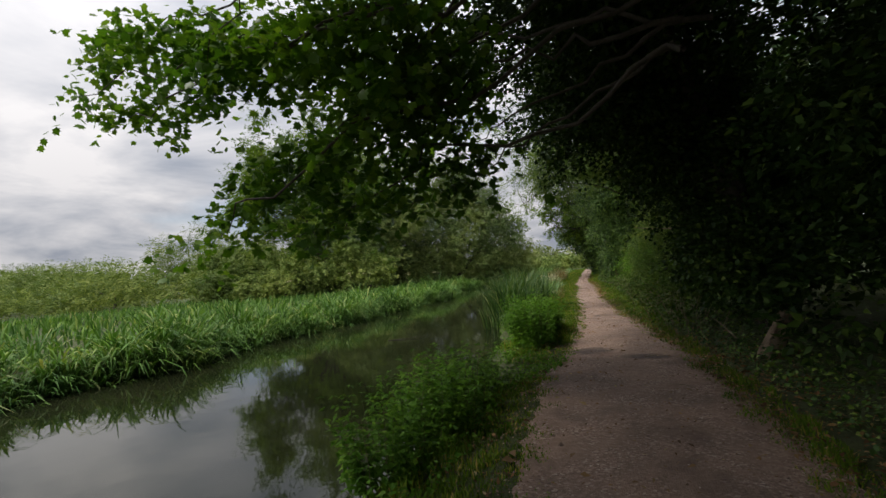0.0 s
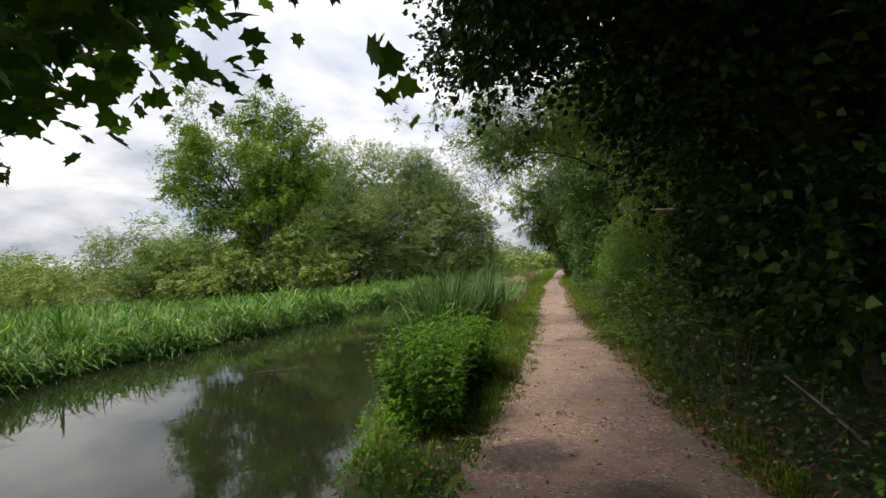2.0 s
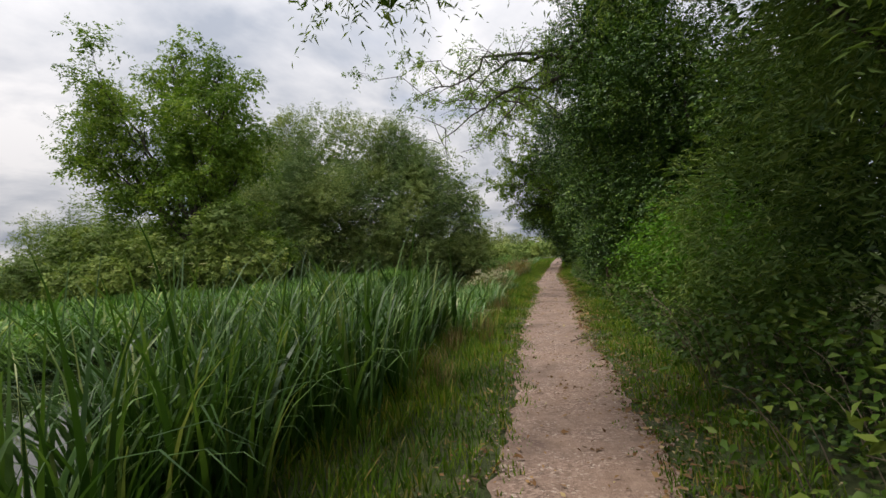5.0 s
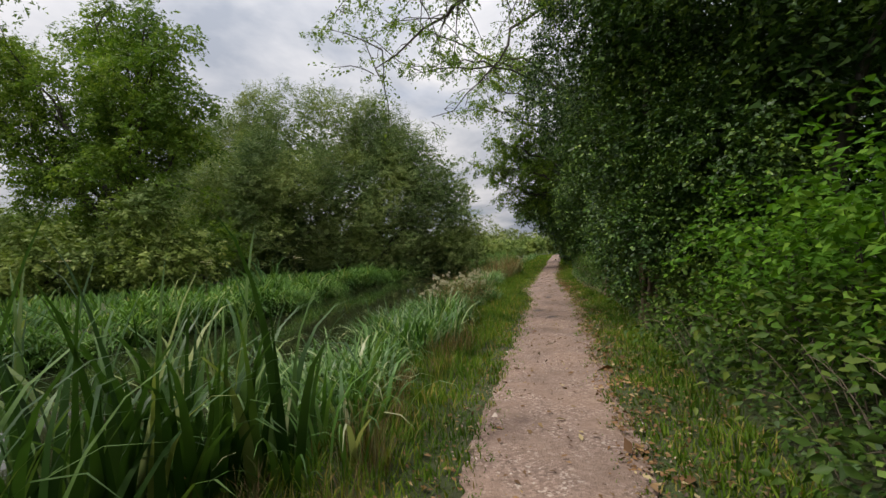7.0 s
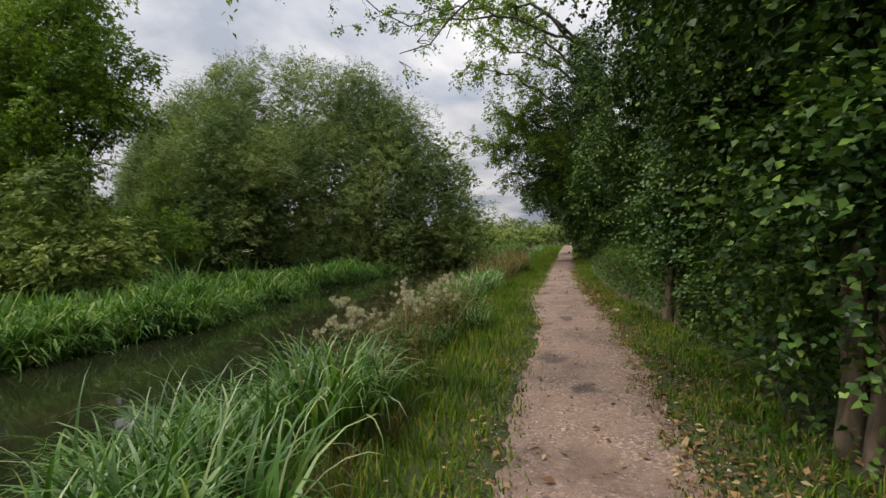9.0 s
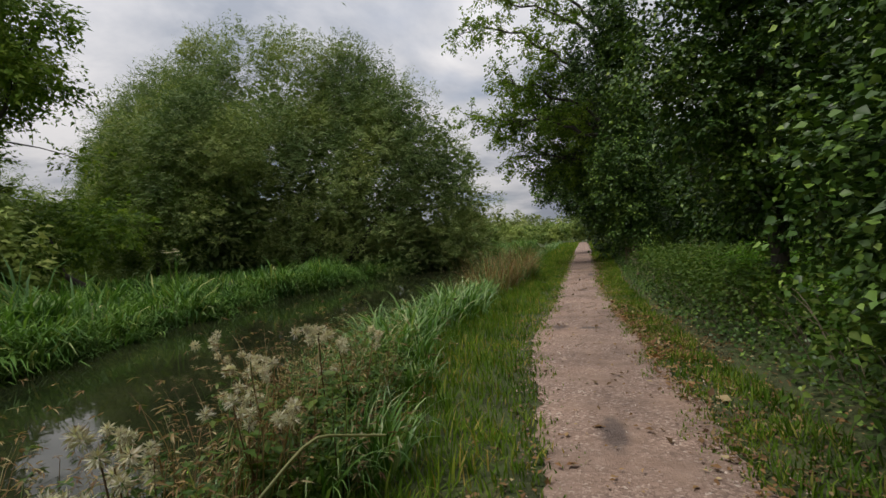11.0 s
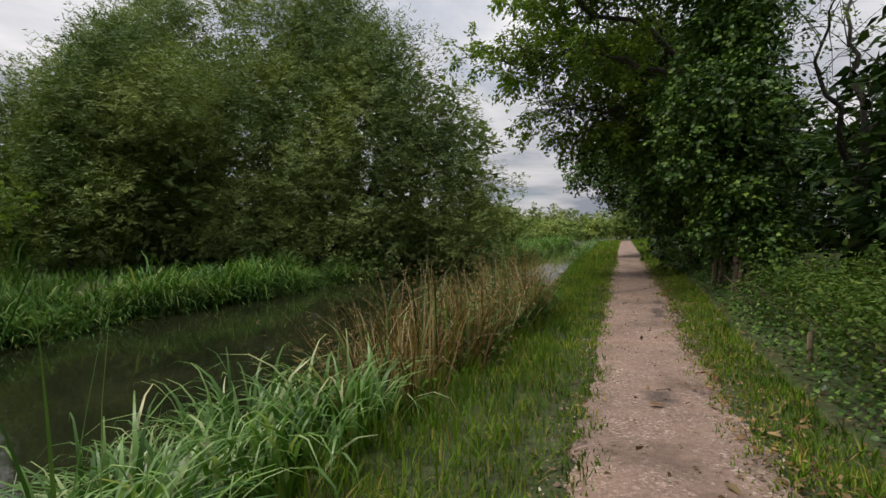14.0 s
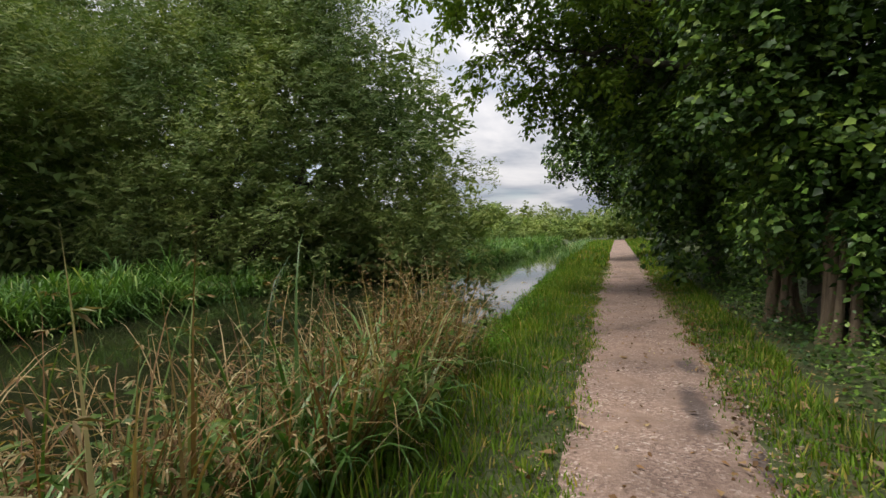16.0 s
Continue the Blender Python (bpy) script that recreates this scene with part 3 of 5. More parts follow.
# the great willow
def great_willow():
    """A broad dome of upright plumes over a dark inner mass, down to the bank."""
    base = (-20, 61, 0.3)
    edge_x = [-39, -36.5, -33, -28.7, -22.5, -16.5, -13.7, -9, -7.4, -5.4]
    edge_z = [5, 12, 16.2, 18.8, 19.4, 17, 14.8, 11.6, 7.4, 3.2]
    plumes = []
    for i in range(170):
        x = RNG.uniform(-38, -6)
        top = float(np.interp(x, edge_x, edge_z))
        h = RNG.uniform(0.05, 1.0) ** 0.8
        depth = math.sqrt(max(0.0, 1 - h * h)) * np.interp(x, [-39, -34, -12, -6], [2.5, 6, 6, 2.0])
        r = RNG.uniform(1.2, 2.1) * np.interp(x, [-14, -6], [1.0, 0.62])
        plumes.append(((x, 61.5 - depth + RNG.uniform(-1.2, 1.2), max(0.8, h * top - r * 0.9)), (r, r, r * RNG.uniform(1.15, 1.7))))
    for i in range(44):
        x = RNG.uniform(-27.5, -18)
        top = float(np.interp(x, [-28, -25.5, -22, -18], [6, 11.8, 12.6, 10]))
        h = RNG.uniform(0.08, 1.0) ** 0.8
        r = RNG.uniform(1.0, 1.7)
        plumes.append(((x, 53.5 - 3.5 * math.sqrt(1 - h * h) + RNG.uniform(-0.8, 0.8), max(0.8, h * top - r * 0.9)), (r, r, r * RNG.uniform(1.15, 1.6))))
    heart = [((x, 62.5, float(np.interp(x, edge_x, edge_z)) * 0.42), (3.6, 3.2, float(np.interp(x, edge_x, edge_z)) * 0.43)) for x in (-34, -29, -24, -19, -14.5, -10.5)]
    heart += [((x, 61, 1.2), (2.8, 2.4, 1.5)) for x in (-36, -31, -26, -21, -16, -11.5, -8.5)]
    heart.append(((-23, 54, 5), (3.8, 2.4, 5.5)))
    trunks, limbs = grown(base, heart[:6], 0.5)
    for a, b in (((-18.5, 58.5, 0.2), (-13, 57, 7)), ((-21.5, 58.5, 0.2), (-26, 57, 8)), ((-16, 59, 0.3), (-11.5, 57.5, 4.5))):
        trunks.append((limb_line(a, b, 0, 0.08), np.linspace(0.3, 0.1, 9)))
    crown = join([foliage(plumes, 6.5, 0.75, 13, 0.24, THIN, droop=0.1, shell=(0.6, 1.08), lumps=0.22, low=-0.6, unseen=(0, 1, 0), puff=0.9),
                  foliage(heart, 2.4, 1.0, 9, 0.5, BROAD, droop=0.2, shell=(0.5, 1.0), low=-1.0)])
    tree("willow_tree", base, "huge rounded grey-green willow with drooping boughs on the far bank", "tree", trunks, limbs, crown, M_BARK, M_WILLOW)


great_willow()

# low bushes across the meadow
for bx, by, r, h in ((-47, 38, 6, 5), (-58, 44, 7, 6), (-70, 50, 9, 7), (-44, 58, 7, 8), (-54, 66, 8, 9), (-85, 58, 10, 8), (-100, 66, 12, 9), (-40, 70, 7, 9), (-118, 70, 13, 9), (-64, 34, 6, 4.4), (-82, 40, 8, 5), (-57, 60, 8, 11), (-36, 47, 5, 6)):
    simple_tree("meadow_bush", (bx, by, 0.35), "rounded olive-green willow bush in the meadow beyond the canal", "bush",
                [((bx, by, h * 0.45), (r, r * 0.7, h * 0.5)), ((bx + r * 0.6, by + 1, h * 0.35), (r * 0.7, r * 0.6, h * 0.4)), ((bx - r * 0.5, by, h * 0.55), (r * 0.6, r * 0.5, h * 0.42))],
                M_BARK, M_BUSH, 0.15, 1.7, 0.9, 10, 0.42, THIN, group="meadow bushes", unseen=(0, 1, 0), tufts=(8, 0.42), shell=(0.7, 1.05), puff=0.9)


# ---- trees along the path ----
# sycamore whose low boughs hang over path and water at the start
syc = (3.4, 3.0, 0.1)
boughs = [((1.6, 5.0, 4.2), (-6.9, 6.0, 4.5)), ((1.4, 5.2, 4.0), (-5.2, 6.0, 2.3)), ((1.4, 5.4, 3.8), (-3.6, 6.2, 2.3)), ((1.6, 5.4, 3.6), (-1.2, 6.2, 2.6)), ((1.8, 5.0, 4.6), (-6.2, 6.6, 5.4)),
          ((1.8, 5.6, 4.6), (-3.6, 7.0, 4.4)), ((1.8, 5.6, 4.4), (-1.3, 6.9, 3.4)), ((1.6, 4.8, 4.2), (-2.8, 5.4, 3.4)), ((1.8, 4.6, 4.8), (-4.6, 5.2, 4.4)), ((1.8, 5.2, 4.4), (-4.8, 6.4, 3.2)), ((1.6, 5.0, 4.8), (-8.4, 6.2, 5.2)), ((1.6, 5.0, 4.6), (-7.8, 6.3, 5.9)), ((1.8, 5.6, 4.4), (-2.7, 7.0, 3.1))]
sy_tr = [(limb_line((3.4, 3.0, -0.2), (3.1, 3.2, 2.8)), np.linspace(0.24, 0.17, 9)), (limb_line((3.1, 3.2, 2.8), (1.7, 5.2, 4.2)), np.linspace(0.15, 0.08, 9))]
sy_li = [(limb_line(np.array(a) + RNG.normal(0, 0.25, 3), b, 0.3, 0.14, 15), np.linspace(0.035, 0.006, 15)) for a, b in boughs]
P, D = [], []
for (a, b), n in zip(boughs, (210, 190, 170, 150, 200, 170, 60, 140, 150, 150, 130, 120, 130)):
    line = np.array(limb_line(a, b, 0.25, 0.05, 40))
    i = RNG.integers(10, 40, n)
    i = i[line[i][:, 0] < -1.0]
    n = len(i)
    P.append(line[i] + RNG.normal(0, 0.28, (n, 3)) * [1, 1, 0.6])
    d = unit(np.array(b) - np.array(a))
    D.append(unit(d * 0.6 + RNG.normal(0, 0.6, (n, 3)) * [1, 1, 0.5]))
tree("sycamore_tree", syc, "sycamore with lobed dark leaves hanging low over path and water", "tree", sy_tr, sy_li,
     sprays(np.concatenate(P), np.concatenate(D), 0.5, 7, 0.135, MAPLE, 0.3, 0.8, 0.3), M_BARK, M_MAPLE)

# ivy-clad thicket over the first stretch; its shade is put into the leaf colour
db = [((3.6, 1.5, 3.2), (2, 3, 3.4)), ((4.0, 6.5, 3.0), (1.9, 3, 3.2)), ((3.4, 10.5, 3.4), (1.7, 2.4, 2.8)), ((2.2, 9.5, 4.6), (2.2, 2.4, 1.6)), ((0.4, 10.8, 5.6), (2.2, 2, 1.3)), ((1.2, 6.5, 6.0), (3.0, 3.2, 1.4)),
      ((2.6, 2.0, 6.0), (3.2, 3.6, 1.5))]
simple_tree("hedge_tree", (3.4, 9.5, 0.1), "ivy-clad tree arching over the path, leaves coloured for deep shade", "tree", db[2:6] + [((3.2, 9.4, 1.3), (1.0, 2.0, 1.3)), ((3.4, 12.6, 1.4), (1.0, 1.8, 1.4))], M_BARK, M_HEDGE_SHADED, 0.26, 28, 0.35, 9, 0.098, KITE, core=7, group="hedgerow trees", tufts=(12, 0.42, -1.0), thin_past=3.1, unseen=(0.9, 0.44, 0), shell=(0.5, 1.05))
simple_tree("hedge_tree", (4.0, 2.0, 0.1), "dense dark hedgerow tree beside the path", "tree", [db[0], db[1], db[6]], M_BARK, M_HEDGE_SHADED, 0.2, 13, 0.5, 8, 0.13, core=4, group="hedgerow trees", tufts=(10, 0.42, -1.0), shell=(0.5, 1.05))
# pale grey willow beside the path
gw = [((2.0, 15.8, 5.1), (2.2, 2.2, 1.5)), ((0.6, 15.9, 4.7), (1.4, 1.4, 1.0)), ((-0.5, 16.1, 4.3), (1.0, 1.0, 0.8)), ((3.6, 17, 4.2), (1.5, 2.2, 2.4)), ((3.3, 14.6, 2.7), (1.2, 2.0, 1.9)), ((3.3, 17.6, 2.2), (1.2, 1.8, 2.0)), ((2.6, 18.2, 5.6), (1.7, 1.6, 1.5)), ((3.2, 13.3, 4.4), (1.2, 1.6, 1.8))]
simple_tree("willow_tree", (4.4, 17.2, 0.1), "grey-green willow leaning over the towpath from the hedge", "tree", gw, M_BARK, M_GREYWILLOW, 0.075, 42, 0.45, 12, 0.095, SLIM, core=2.5, puff=0.4, shell=(0.55, 1.06), unseen=(0.8, 0.6, 0), thin_past=4.0)
# ivy-clad row that makes the dark wall of leaves
for base, blobs, lab in (
    ((1.95, 26.5, 0.05), [((2.9, 26.5, 1.9), (1.2, 1.9, 1.7)), ((2.25, 26.9, 3.0), (1.0, 1.4, 1.3)), ((2.15, 26.4, 1.75), (0.75, 1.0, 0.85)), ((2.4, 27, 5.2), (1.9, 2.2, 2.4)), ((2.9, 26.4, 8), (2, 2, 2))], "ivy-covered tree with a bare pale trunk foot"),
    ((1.9, 31.2, 0.05), [((2.9, 30.4, 1.9), (1.2, 2.3, 1.8)), ((2.3, 30.2, 3.2), (1.0, 1.8, 1.4)), ((2.15, 31.0, 1.8), (0.75, 1.0, 0.9)), ((2.3, 30.6, 5.4), (1.9, 2.3, 2.4)), ((2.8, 31, 8.2), (2, 2, 2))], "ivy-covered tree with a bare pale trunk foot"),
    ((3.7, 24.6, 0.1), [((3.5, 24.8, 3.4), (1.3, 1.3, 1.8)), ((3.4, 24.9, 5.8), (1.6, 1.4, 1.8)), ((4.2, 23.4, 4.2), (1.2, 1.4, 2.2))], "dense dark hedge tree wrapped in ivy"),
    ((4.1, 29, 0.1), [((4.4, 28.5, 2), (1.6, 3, 2)), ((4.6, 29, 5), (2, 3, 3))], "dense dark hedge tree wrapped in ivy"),
    ((2.75, 35.6, 0.1), [((1.8, 35.2, 3.1), (0.95, 0.85, 1.35)), ((2.3, 35.4, 5.0), (1.3, 1.2, 1.5)), ((2.45, 35.4, 1.9), (0.7, 0.7, 0.9)), ((3.3, 35.8, 3.4), (0.9, 1.0, 1.8))], "slim ivy-covered tree hanging over the path edge"),
):
    simple_tree("ivy_tree", base, lab, "tree", blobs, M_BARK, M_IVY, 0.12, 46, 0.25, 9, 0.06, KITE, puff=0.45, core=7, group="ivy-clad trees", tufts=(12, 0.42, -1.0), thin_past=3.1, unseen=(0.9, 0.44, 0), shell=(0.65, 1.06))
# ivy column farther on
simple_tree("ivy_tree", (2.4, 48, 0.05), "tall ivy column tree beside the path", "tree",
            [((2.9, 48.3, 1.5), (1.1, 1.6, 1.4)), ((2.1, 48.0, 2.6), (0.9, 1.0, 1.2)), ((2.45, 47.6, 1.6), (0.9, 1.0, 0.9)), ((2.6, 48.2, 3.6), (1.4, 1.5, 1.8)), ((2.4, 48.4, 6.2), (1.5, 1.6, 2.2)), ((2.2, 48.6, 9), (1.6, 1.7, 2.2))], M_BARK, M_IVY, 0.12, 28, 0.28, 9, 0.1, KITE, puff=0.6, core=8, group="ivy-clad trees", tufts=(12, 0.42, -1.0), thin_past=3.1, unseen=(0.9, 0.44, 0), shell=(0.7, 1.06))
simple_tree("ivy_tree", (2.4, 54, 0.05), "ivy-clad tree leaning over the path", "tree",
            [((2.6, 53.5, 1.6), (1.0, 2.4, 1.6)), ((2.3, 54, 3.4), (1.7, 2.6, 2.2)), ((0.8, 54, 4.6), (1.9, 2.4, 1.8)), ((1.6, 55, 7.4), (2.4, 2.6, 2.2)), ((2.9, 60, 3), (1.6, 3, 3)), ((3.2, 66, 3.4), (1.8, 4, 3.4)), ((-0.3, 65, 5.4), (1.9, 2.4, 2.0)), ((1.2, 66, 3.8), (1.5, 2.6, 1.9))], M_BARK, M_IVY, 0.16, 12, 0.45, 8, 0.16, KITE, puff=0.6, core=6, group="ivy-clad trees", tufts=(12, 0.42, -1.0), thin_past=3.1, unseen=(0.9, 0.44, 0), shell=(0.7, 1.06))

# ash with long boughs over the water
def bough_tree(name, base, label, boughs, per, leaf, twigs=70):
    tr = [(limb_line(np.array(base) - [0, 0, 0.2], boughs[0][0], 0, 0.02), np.linspace(0.17, 0.1, 9))]
    li, P, D, tw = [], [], [], []
    for a, b in boughs:
        line = limb_line(a, b, 0.4, 0.1, 30)
        li.append((line[::2], np.linspace(0.09, 0.012, 15)))
        for _ in range(twigs):
            i = RNG.integers(7, 30)
            d = unit(unit(np.array(b) - np.array(a)) * 0.5 + RNG.normal(0, 0.7, 3) + [0, 0, -0.15])
            e = line[i] + d * RNG.uniform(0.5, 1.5)
            tw.append(tube(limb_line(line[i], e, 0.1, 0.1, 5), np.linspace(0.014, 0.004, 5), 4))
            m = per
            s = RNG.uniform(0.3, 1, m)[:, None]
            P.append(line[i] + (e - line[i]) * s)
            D.append(unit(d + RNG.normal(0, 0.6, (m, 3))))
    crown = sprays(np.concatenate(P), np.concatenate(D), 0.35, 8, leaf, OVAL, 0.3)
    t = tree(name, base, label, "tree", tr, li, crown, M_BARK, M_ASH)
    v, f = join(tw)
    tagged(part("twig", raw_mesh("twig", v - np.asarray(base), f, M_BARK), t), kind="stuff")
    return t


bough_tree("ash_tree", (3.0, 52, 0.1), "ash tree with airy boughs reaching over the canal", [((2.4, 52, 5.4), (-4.6, 51.8, 7.5)), ((2.4, 52, 5.5), (-2.4, 53, 8.2)), ((2.2, 52, 4.6), (-1.8, 52.5, 4.6)), ((2.2, 52.4, 6), (-1.0, 51, 9.4)), ((2.4, 52, 5.5), (-3.4, 52.5, 9.6)), ((2.2, 51, 5.6), (-3.2, 50.3, 6.7)), ((2.2, 52, 4.4), (-2.6, 52, 5.4)), ((2.2, 50, 8), (-4.6, 49.5, 11)), ((2.2, 50, 9), (-3.4, 50, 13.4)), ((2.2, 50, 10), (-1.4, 50, 14.4)), ((2.2, 51, 6), (-3.0, 50.5, 9.0))], 6, 0.16, 56)
bough_tree("ash_tree", (2.5, 48.6, 0.1), "ash with long dark boughs high over the canal", [((2.4, 48.5, 10.4), (-8.2, 44, 11.8)), ((2.4, 48.5, 10.8), (-12.5, 44, 14.8)), ((2.2, 48.5, 11.2), (-9.0, 44.5, 16.0))], 4, 0.2, 36)
bough_tree("ash_tree", (3.3, 27.4, 0.1), "ash tree with dark drooping boughs over the path", [((2.6, 27.2, 6.8), (-2.7, 26.6, 4.9)), ((2.6, 27.2, 7.0), (-1.6, 26.2, 5.9)), ((2.6, 27.2, 7.4), (-3.4, 27.0, 6.4))], 6, 0.075, 44)
bough_tree("ash_tree", (3.6, 36.2, 0.1), "ash tree with a long thin bough over the path", [((2.9, 36, 11.5), (-3.7, 35.4, 6.4))], 3, 0.11, 26)
# half-bare tree beyond the nettles
bough_tree("bare_tree", (5.2, 50, 0.1), "thin half-bare tree with grey twigs", [((5.2, 50, 2), (4.2, 49, 7)), ((5.2, 50, 2.2), (6.4, 49.5, 8)), ((5.2, 50, 2.4), (5.2, 51, 9)), ((5.2, 50, 2), (7.4, 50, 6))], 1, 0.1, 40)
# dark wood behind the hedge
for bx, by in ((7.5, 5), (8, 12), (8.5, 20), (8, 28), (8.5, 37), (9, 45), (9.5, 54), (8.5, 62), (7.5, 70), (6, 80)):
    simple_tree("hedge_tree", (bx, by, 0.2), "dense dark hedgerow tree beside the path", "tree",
                [((bx, by, 2), (2, 4, 2.4)), ((bx - 0.4, by + 1, 4.6), (2.2, 4, 2.0))] + ([((bx + 1, by - 1, 8), (2.4, 3.6, 2.2))] if by < 32 or by > 66 else []), M_BARK, M_HEDGE_SHADED, 0.2, 1.2, 1.0, 8, 0.5, group="hedgerow trees", tufts=(10, 0.42, -1.0), core=2.5, shell=(0.6, 1.05))
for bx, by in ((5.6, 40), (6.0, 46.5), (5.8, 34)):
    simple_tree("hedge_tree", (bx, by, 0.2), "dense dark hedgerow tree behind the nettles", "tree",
                [((bx, by, 1.6), (1.4, 2.6, 1.8)), ((bx + 0.6, by + 1, 4.2), (1.6, 2.6, 2.2))], M_BARK, M_HEDGE_SHADED, 0.12, 3.2, 0.8, 8, 0.34, group="hedgerow trees", tufts=(10, 0.42, -1.0))
# Added above the view to block sky and sun over the first stretch.
simple_tree("hedge_tree", (4.6, 4.0, 0.2), "unseen tree added overhead so its canopy shades the path", "tree",
            [((0.6, 1.0, 7.0), (3.2, 3.2, 1.2)), ((0.2, 5.0, 7.6), (3.2, 2.6, 1.2)), ((2.0, 9.5, 7.8), (2.4, 2.6, 1.2)), ((0.6, -4.0, 6.4), (3.6, 3.4, 1.4)), ((4.0, -4.5, 3.4), (1.8, 3.4, 3.4)), ((-3.0, 0.5, 7.0), (2.6, 4.2, 1.0)), ((-3.4, -4.5, 6.6), (2.4, 3.2, 1.2))], M_BARK, M_HEDGE_SHADED, 0.24, 5, 0.7, 8, 0.26, core=7, group="hedgerow trees", tufts=(10, 0.42, -1.0))
# trees that close the view along the path
for bx, by, r, h in ((5, 96, 4, 8), (2.5, 118, 3.5, 6), (9, 112, 6, 10), (-5, 135, 5, 4), (-16, 140, 7, 4.6), (-28, 150, 8, 8)):
    simple_tree("distant_tree", (bx, by, 0.3), "far rounded green tree closing the towpath view", "tree",
                [((bx, by, h * 0.4), (r, r, h * 0.42)), ((bx + 1, by, h * 0.7), (r * 0.7, r * 0.7, h * 0.3))], M_BARK, M_BUSH, 0.2, 1.6, 1.0, 9, 0.55, BROAD, puff=0.8, group="distant trees", shell=(0.75, 1.05))

# ---- far tree line and building ----
def tree_line():
    blobs = []
    for i in range(110):
        a = RNG.uniform(radians(88), radians(178))
        r = RNG.uniform(190, 330)
        h = RNG.uniform(7, 13)
        blobs.append(((r * math.cos(a), r * math.sin(a), h * 0.4), (RNG.uniform(6, 14), RNG.uniform(6, 12), h * 0.6)))
    v, f = foliage(blobs, 0.11, 2.4, 8, 1.7, BROAD, shell=(0.8, 1.05), puff=0.8)
    tagged(part("distant_woods", raw_mesh("distant_woods", v, f, M_FAR)), "low distant woods along the horizon", "woods", kind="stuff")


tree_line()


def tower_block():
    m, nt, b = material("pale_render")
    nt.links.new(ramp(nt, noise_tex(nt, 0.2, 4), [(0.3, (0.5, 0.5, 0.52)), (0.7, (0.62, 0.62, 0.64))]), b.inputs["Base Color"])
    g, nt2, b2 = material("dark_window_glass")
    b2.inputs["Base Color"].default_value = (0.08, 0.09, 0.1, 1)
    b2.inputs["Roughness"].default_value = 0.15
    t = tagged(new("apartment_building"), "pale distant apartment block above the far trees", "building")
    t.location = (-46, 600, 0)
    for nm, (x0, x1, y0, y1, z0, z1) in {"wall": (-15, 15, 0, 14, 0, 17), "roof": (-15.4, 15.4, -0.4, 14.4, 17, 17.6)}.items():
        bm = bmesh.new()
        bmesh.ops.create_cube(bm, size=1)
        for v in bm.verts:
            v.co = Vector(((x0 + x1) / 2 + v.co.x * (x1 - x0), (y0 + y1) / 2 + v.co.y * (y1 - y0), (z0 + z1) / 2 + v.co.z * (z1 - z0)))
        me = bpy.data.meshes.new(nm)
        bm.to_mesh(me)
        bm.free()
        me.materials.append(m)
        part(nm, me, t)
    v = np.array([(x, y, z) for x in (-0.9, 0.9) for y in (-0.08, 0.05) for z in (-0.7, 0.7)])
    f = np.array([(0, 1, 3, 2), (4, 6, 7, 5), (0, 4, 5, 1), (2, 3, 7, 6), (0, 2, 6, 4), (1, 5, 7, 3)])
    pane = raw_mesh("window", v, f, g)
    for fl in range(5):
        for c in range(8):
            w = part("window", pane, t)
            w.location = (-12.25 + c * 3.5, 0, 2 + fl * 3.2)


tower_block()

# ---- reeds, herbs and grass ----


def clump_mesh(name, n, radius, L, W, lean, curl, mat, seg=5, power=1.7):
    r, a = radius * np.sqrt(RNG.random(n)), RNG.uniform(0, 2 * math.pi, n)
    P = np.stack([r * np.cos(a), r * np.sin(a), np.full(n, -0.05)], -1)
    az = a + RNG.normal(0, 0.9, n)
    v, f = blades(P, az, L * RNG.uniform(0.6, 1.08, n), W * RNG.uniform(0.7, 1.2, n), np.abs(RNG.normal(lean[0], lean[1], n)), np.abs(RNG.normal(curl[0], curl[1], n)), seg, 0.3, power)
    return raw_mesh(name, v, f, mat)


def herb_mesh(name, stems, radius, H, leaf, shape, mat, pairs=9, spread=0.25):
    """Upright leafy stems such as nettles."""
    ch = []
    r, a = radius * np.sqrt(RNG.random(stems)), RNG.uniform(0, 2 * math.pi, stems)
    base = np.stack([r * np.cos(a), r * np.sin(a), np.zeros(stems)], -1)
    up = unit(np.stack([np.cos(a) * spread * r / radius, np.sin(a) * spread * r / radius, np.ones(stems)], -1) + RNG.normal(0, 0.12, (stems, 3)))
    hs = H * RNG.uniform(0.6, 1.1, stems)
    for i in range(pairs):
        s = 0.15 + 0.85 * i / (pairs - 1)
        p = base + up * (hs * s)[:, None]
        for kk in range(4):
            az = RNG.uniform(0, 2 * math.pi, stems)
            d = np.stack([np.cos(az), np.sin(az), RNG.uniform(-0.6, 0.25, stems)], -1)
            ch.append(stamp(shape[0], shape[1], p, unit(d), unit(np.array([0, 0, 1.0]) + RNG.normal(0, 0.3, (stems, 3))), leaf * (1.25 - 0.6 * s) * RNG.uniform(0.7, 1.2, stems)))
    v, f = join(ch)
    return raw_mesh(name, v, f, mat)


def bush_mesh(name, blobs, density, twig, count, leaf, shape, mat):
    v, f = foliage(blobs, density, twig, count, leaf, shape, shell=(0.5, 1.05), low=-0.5)
    return raw_mesh(name, v, f, mat)


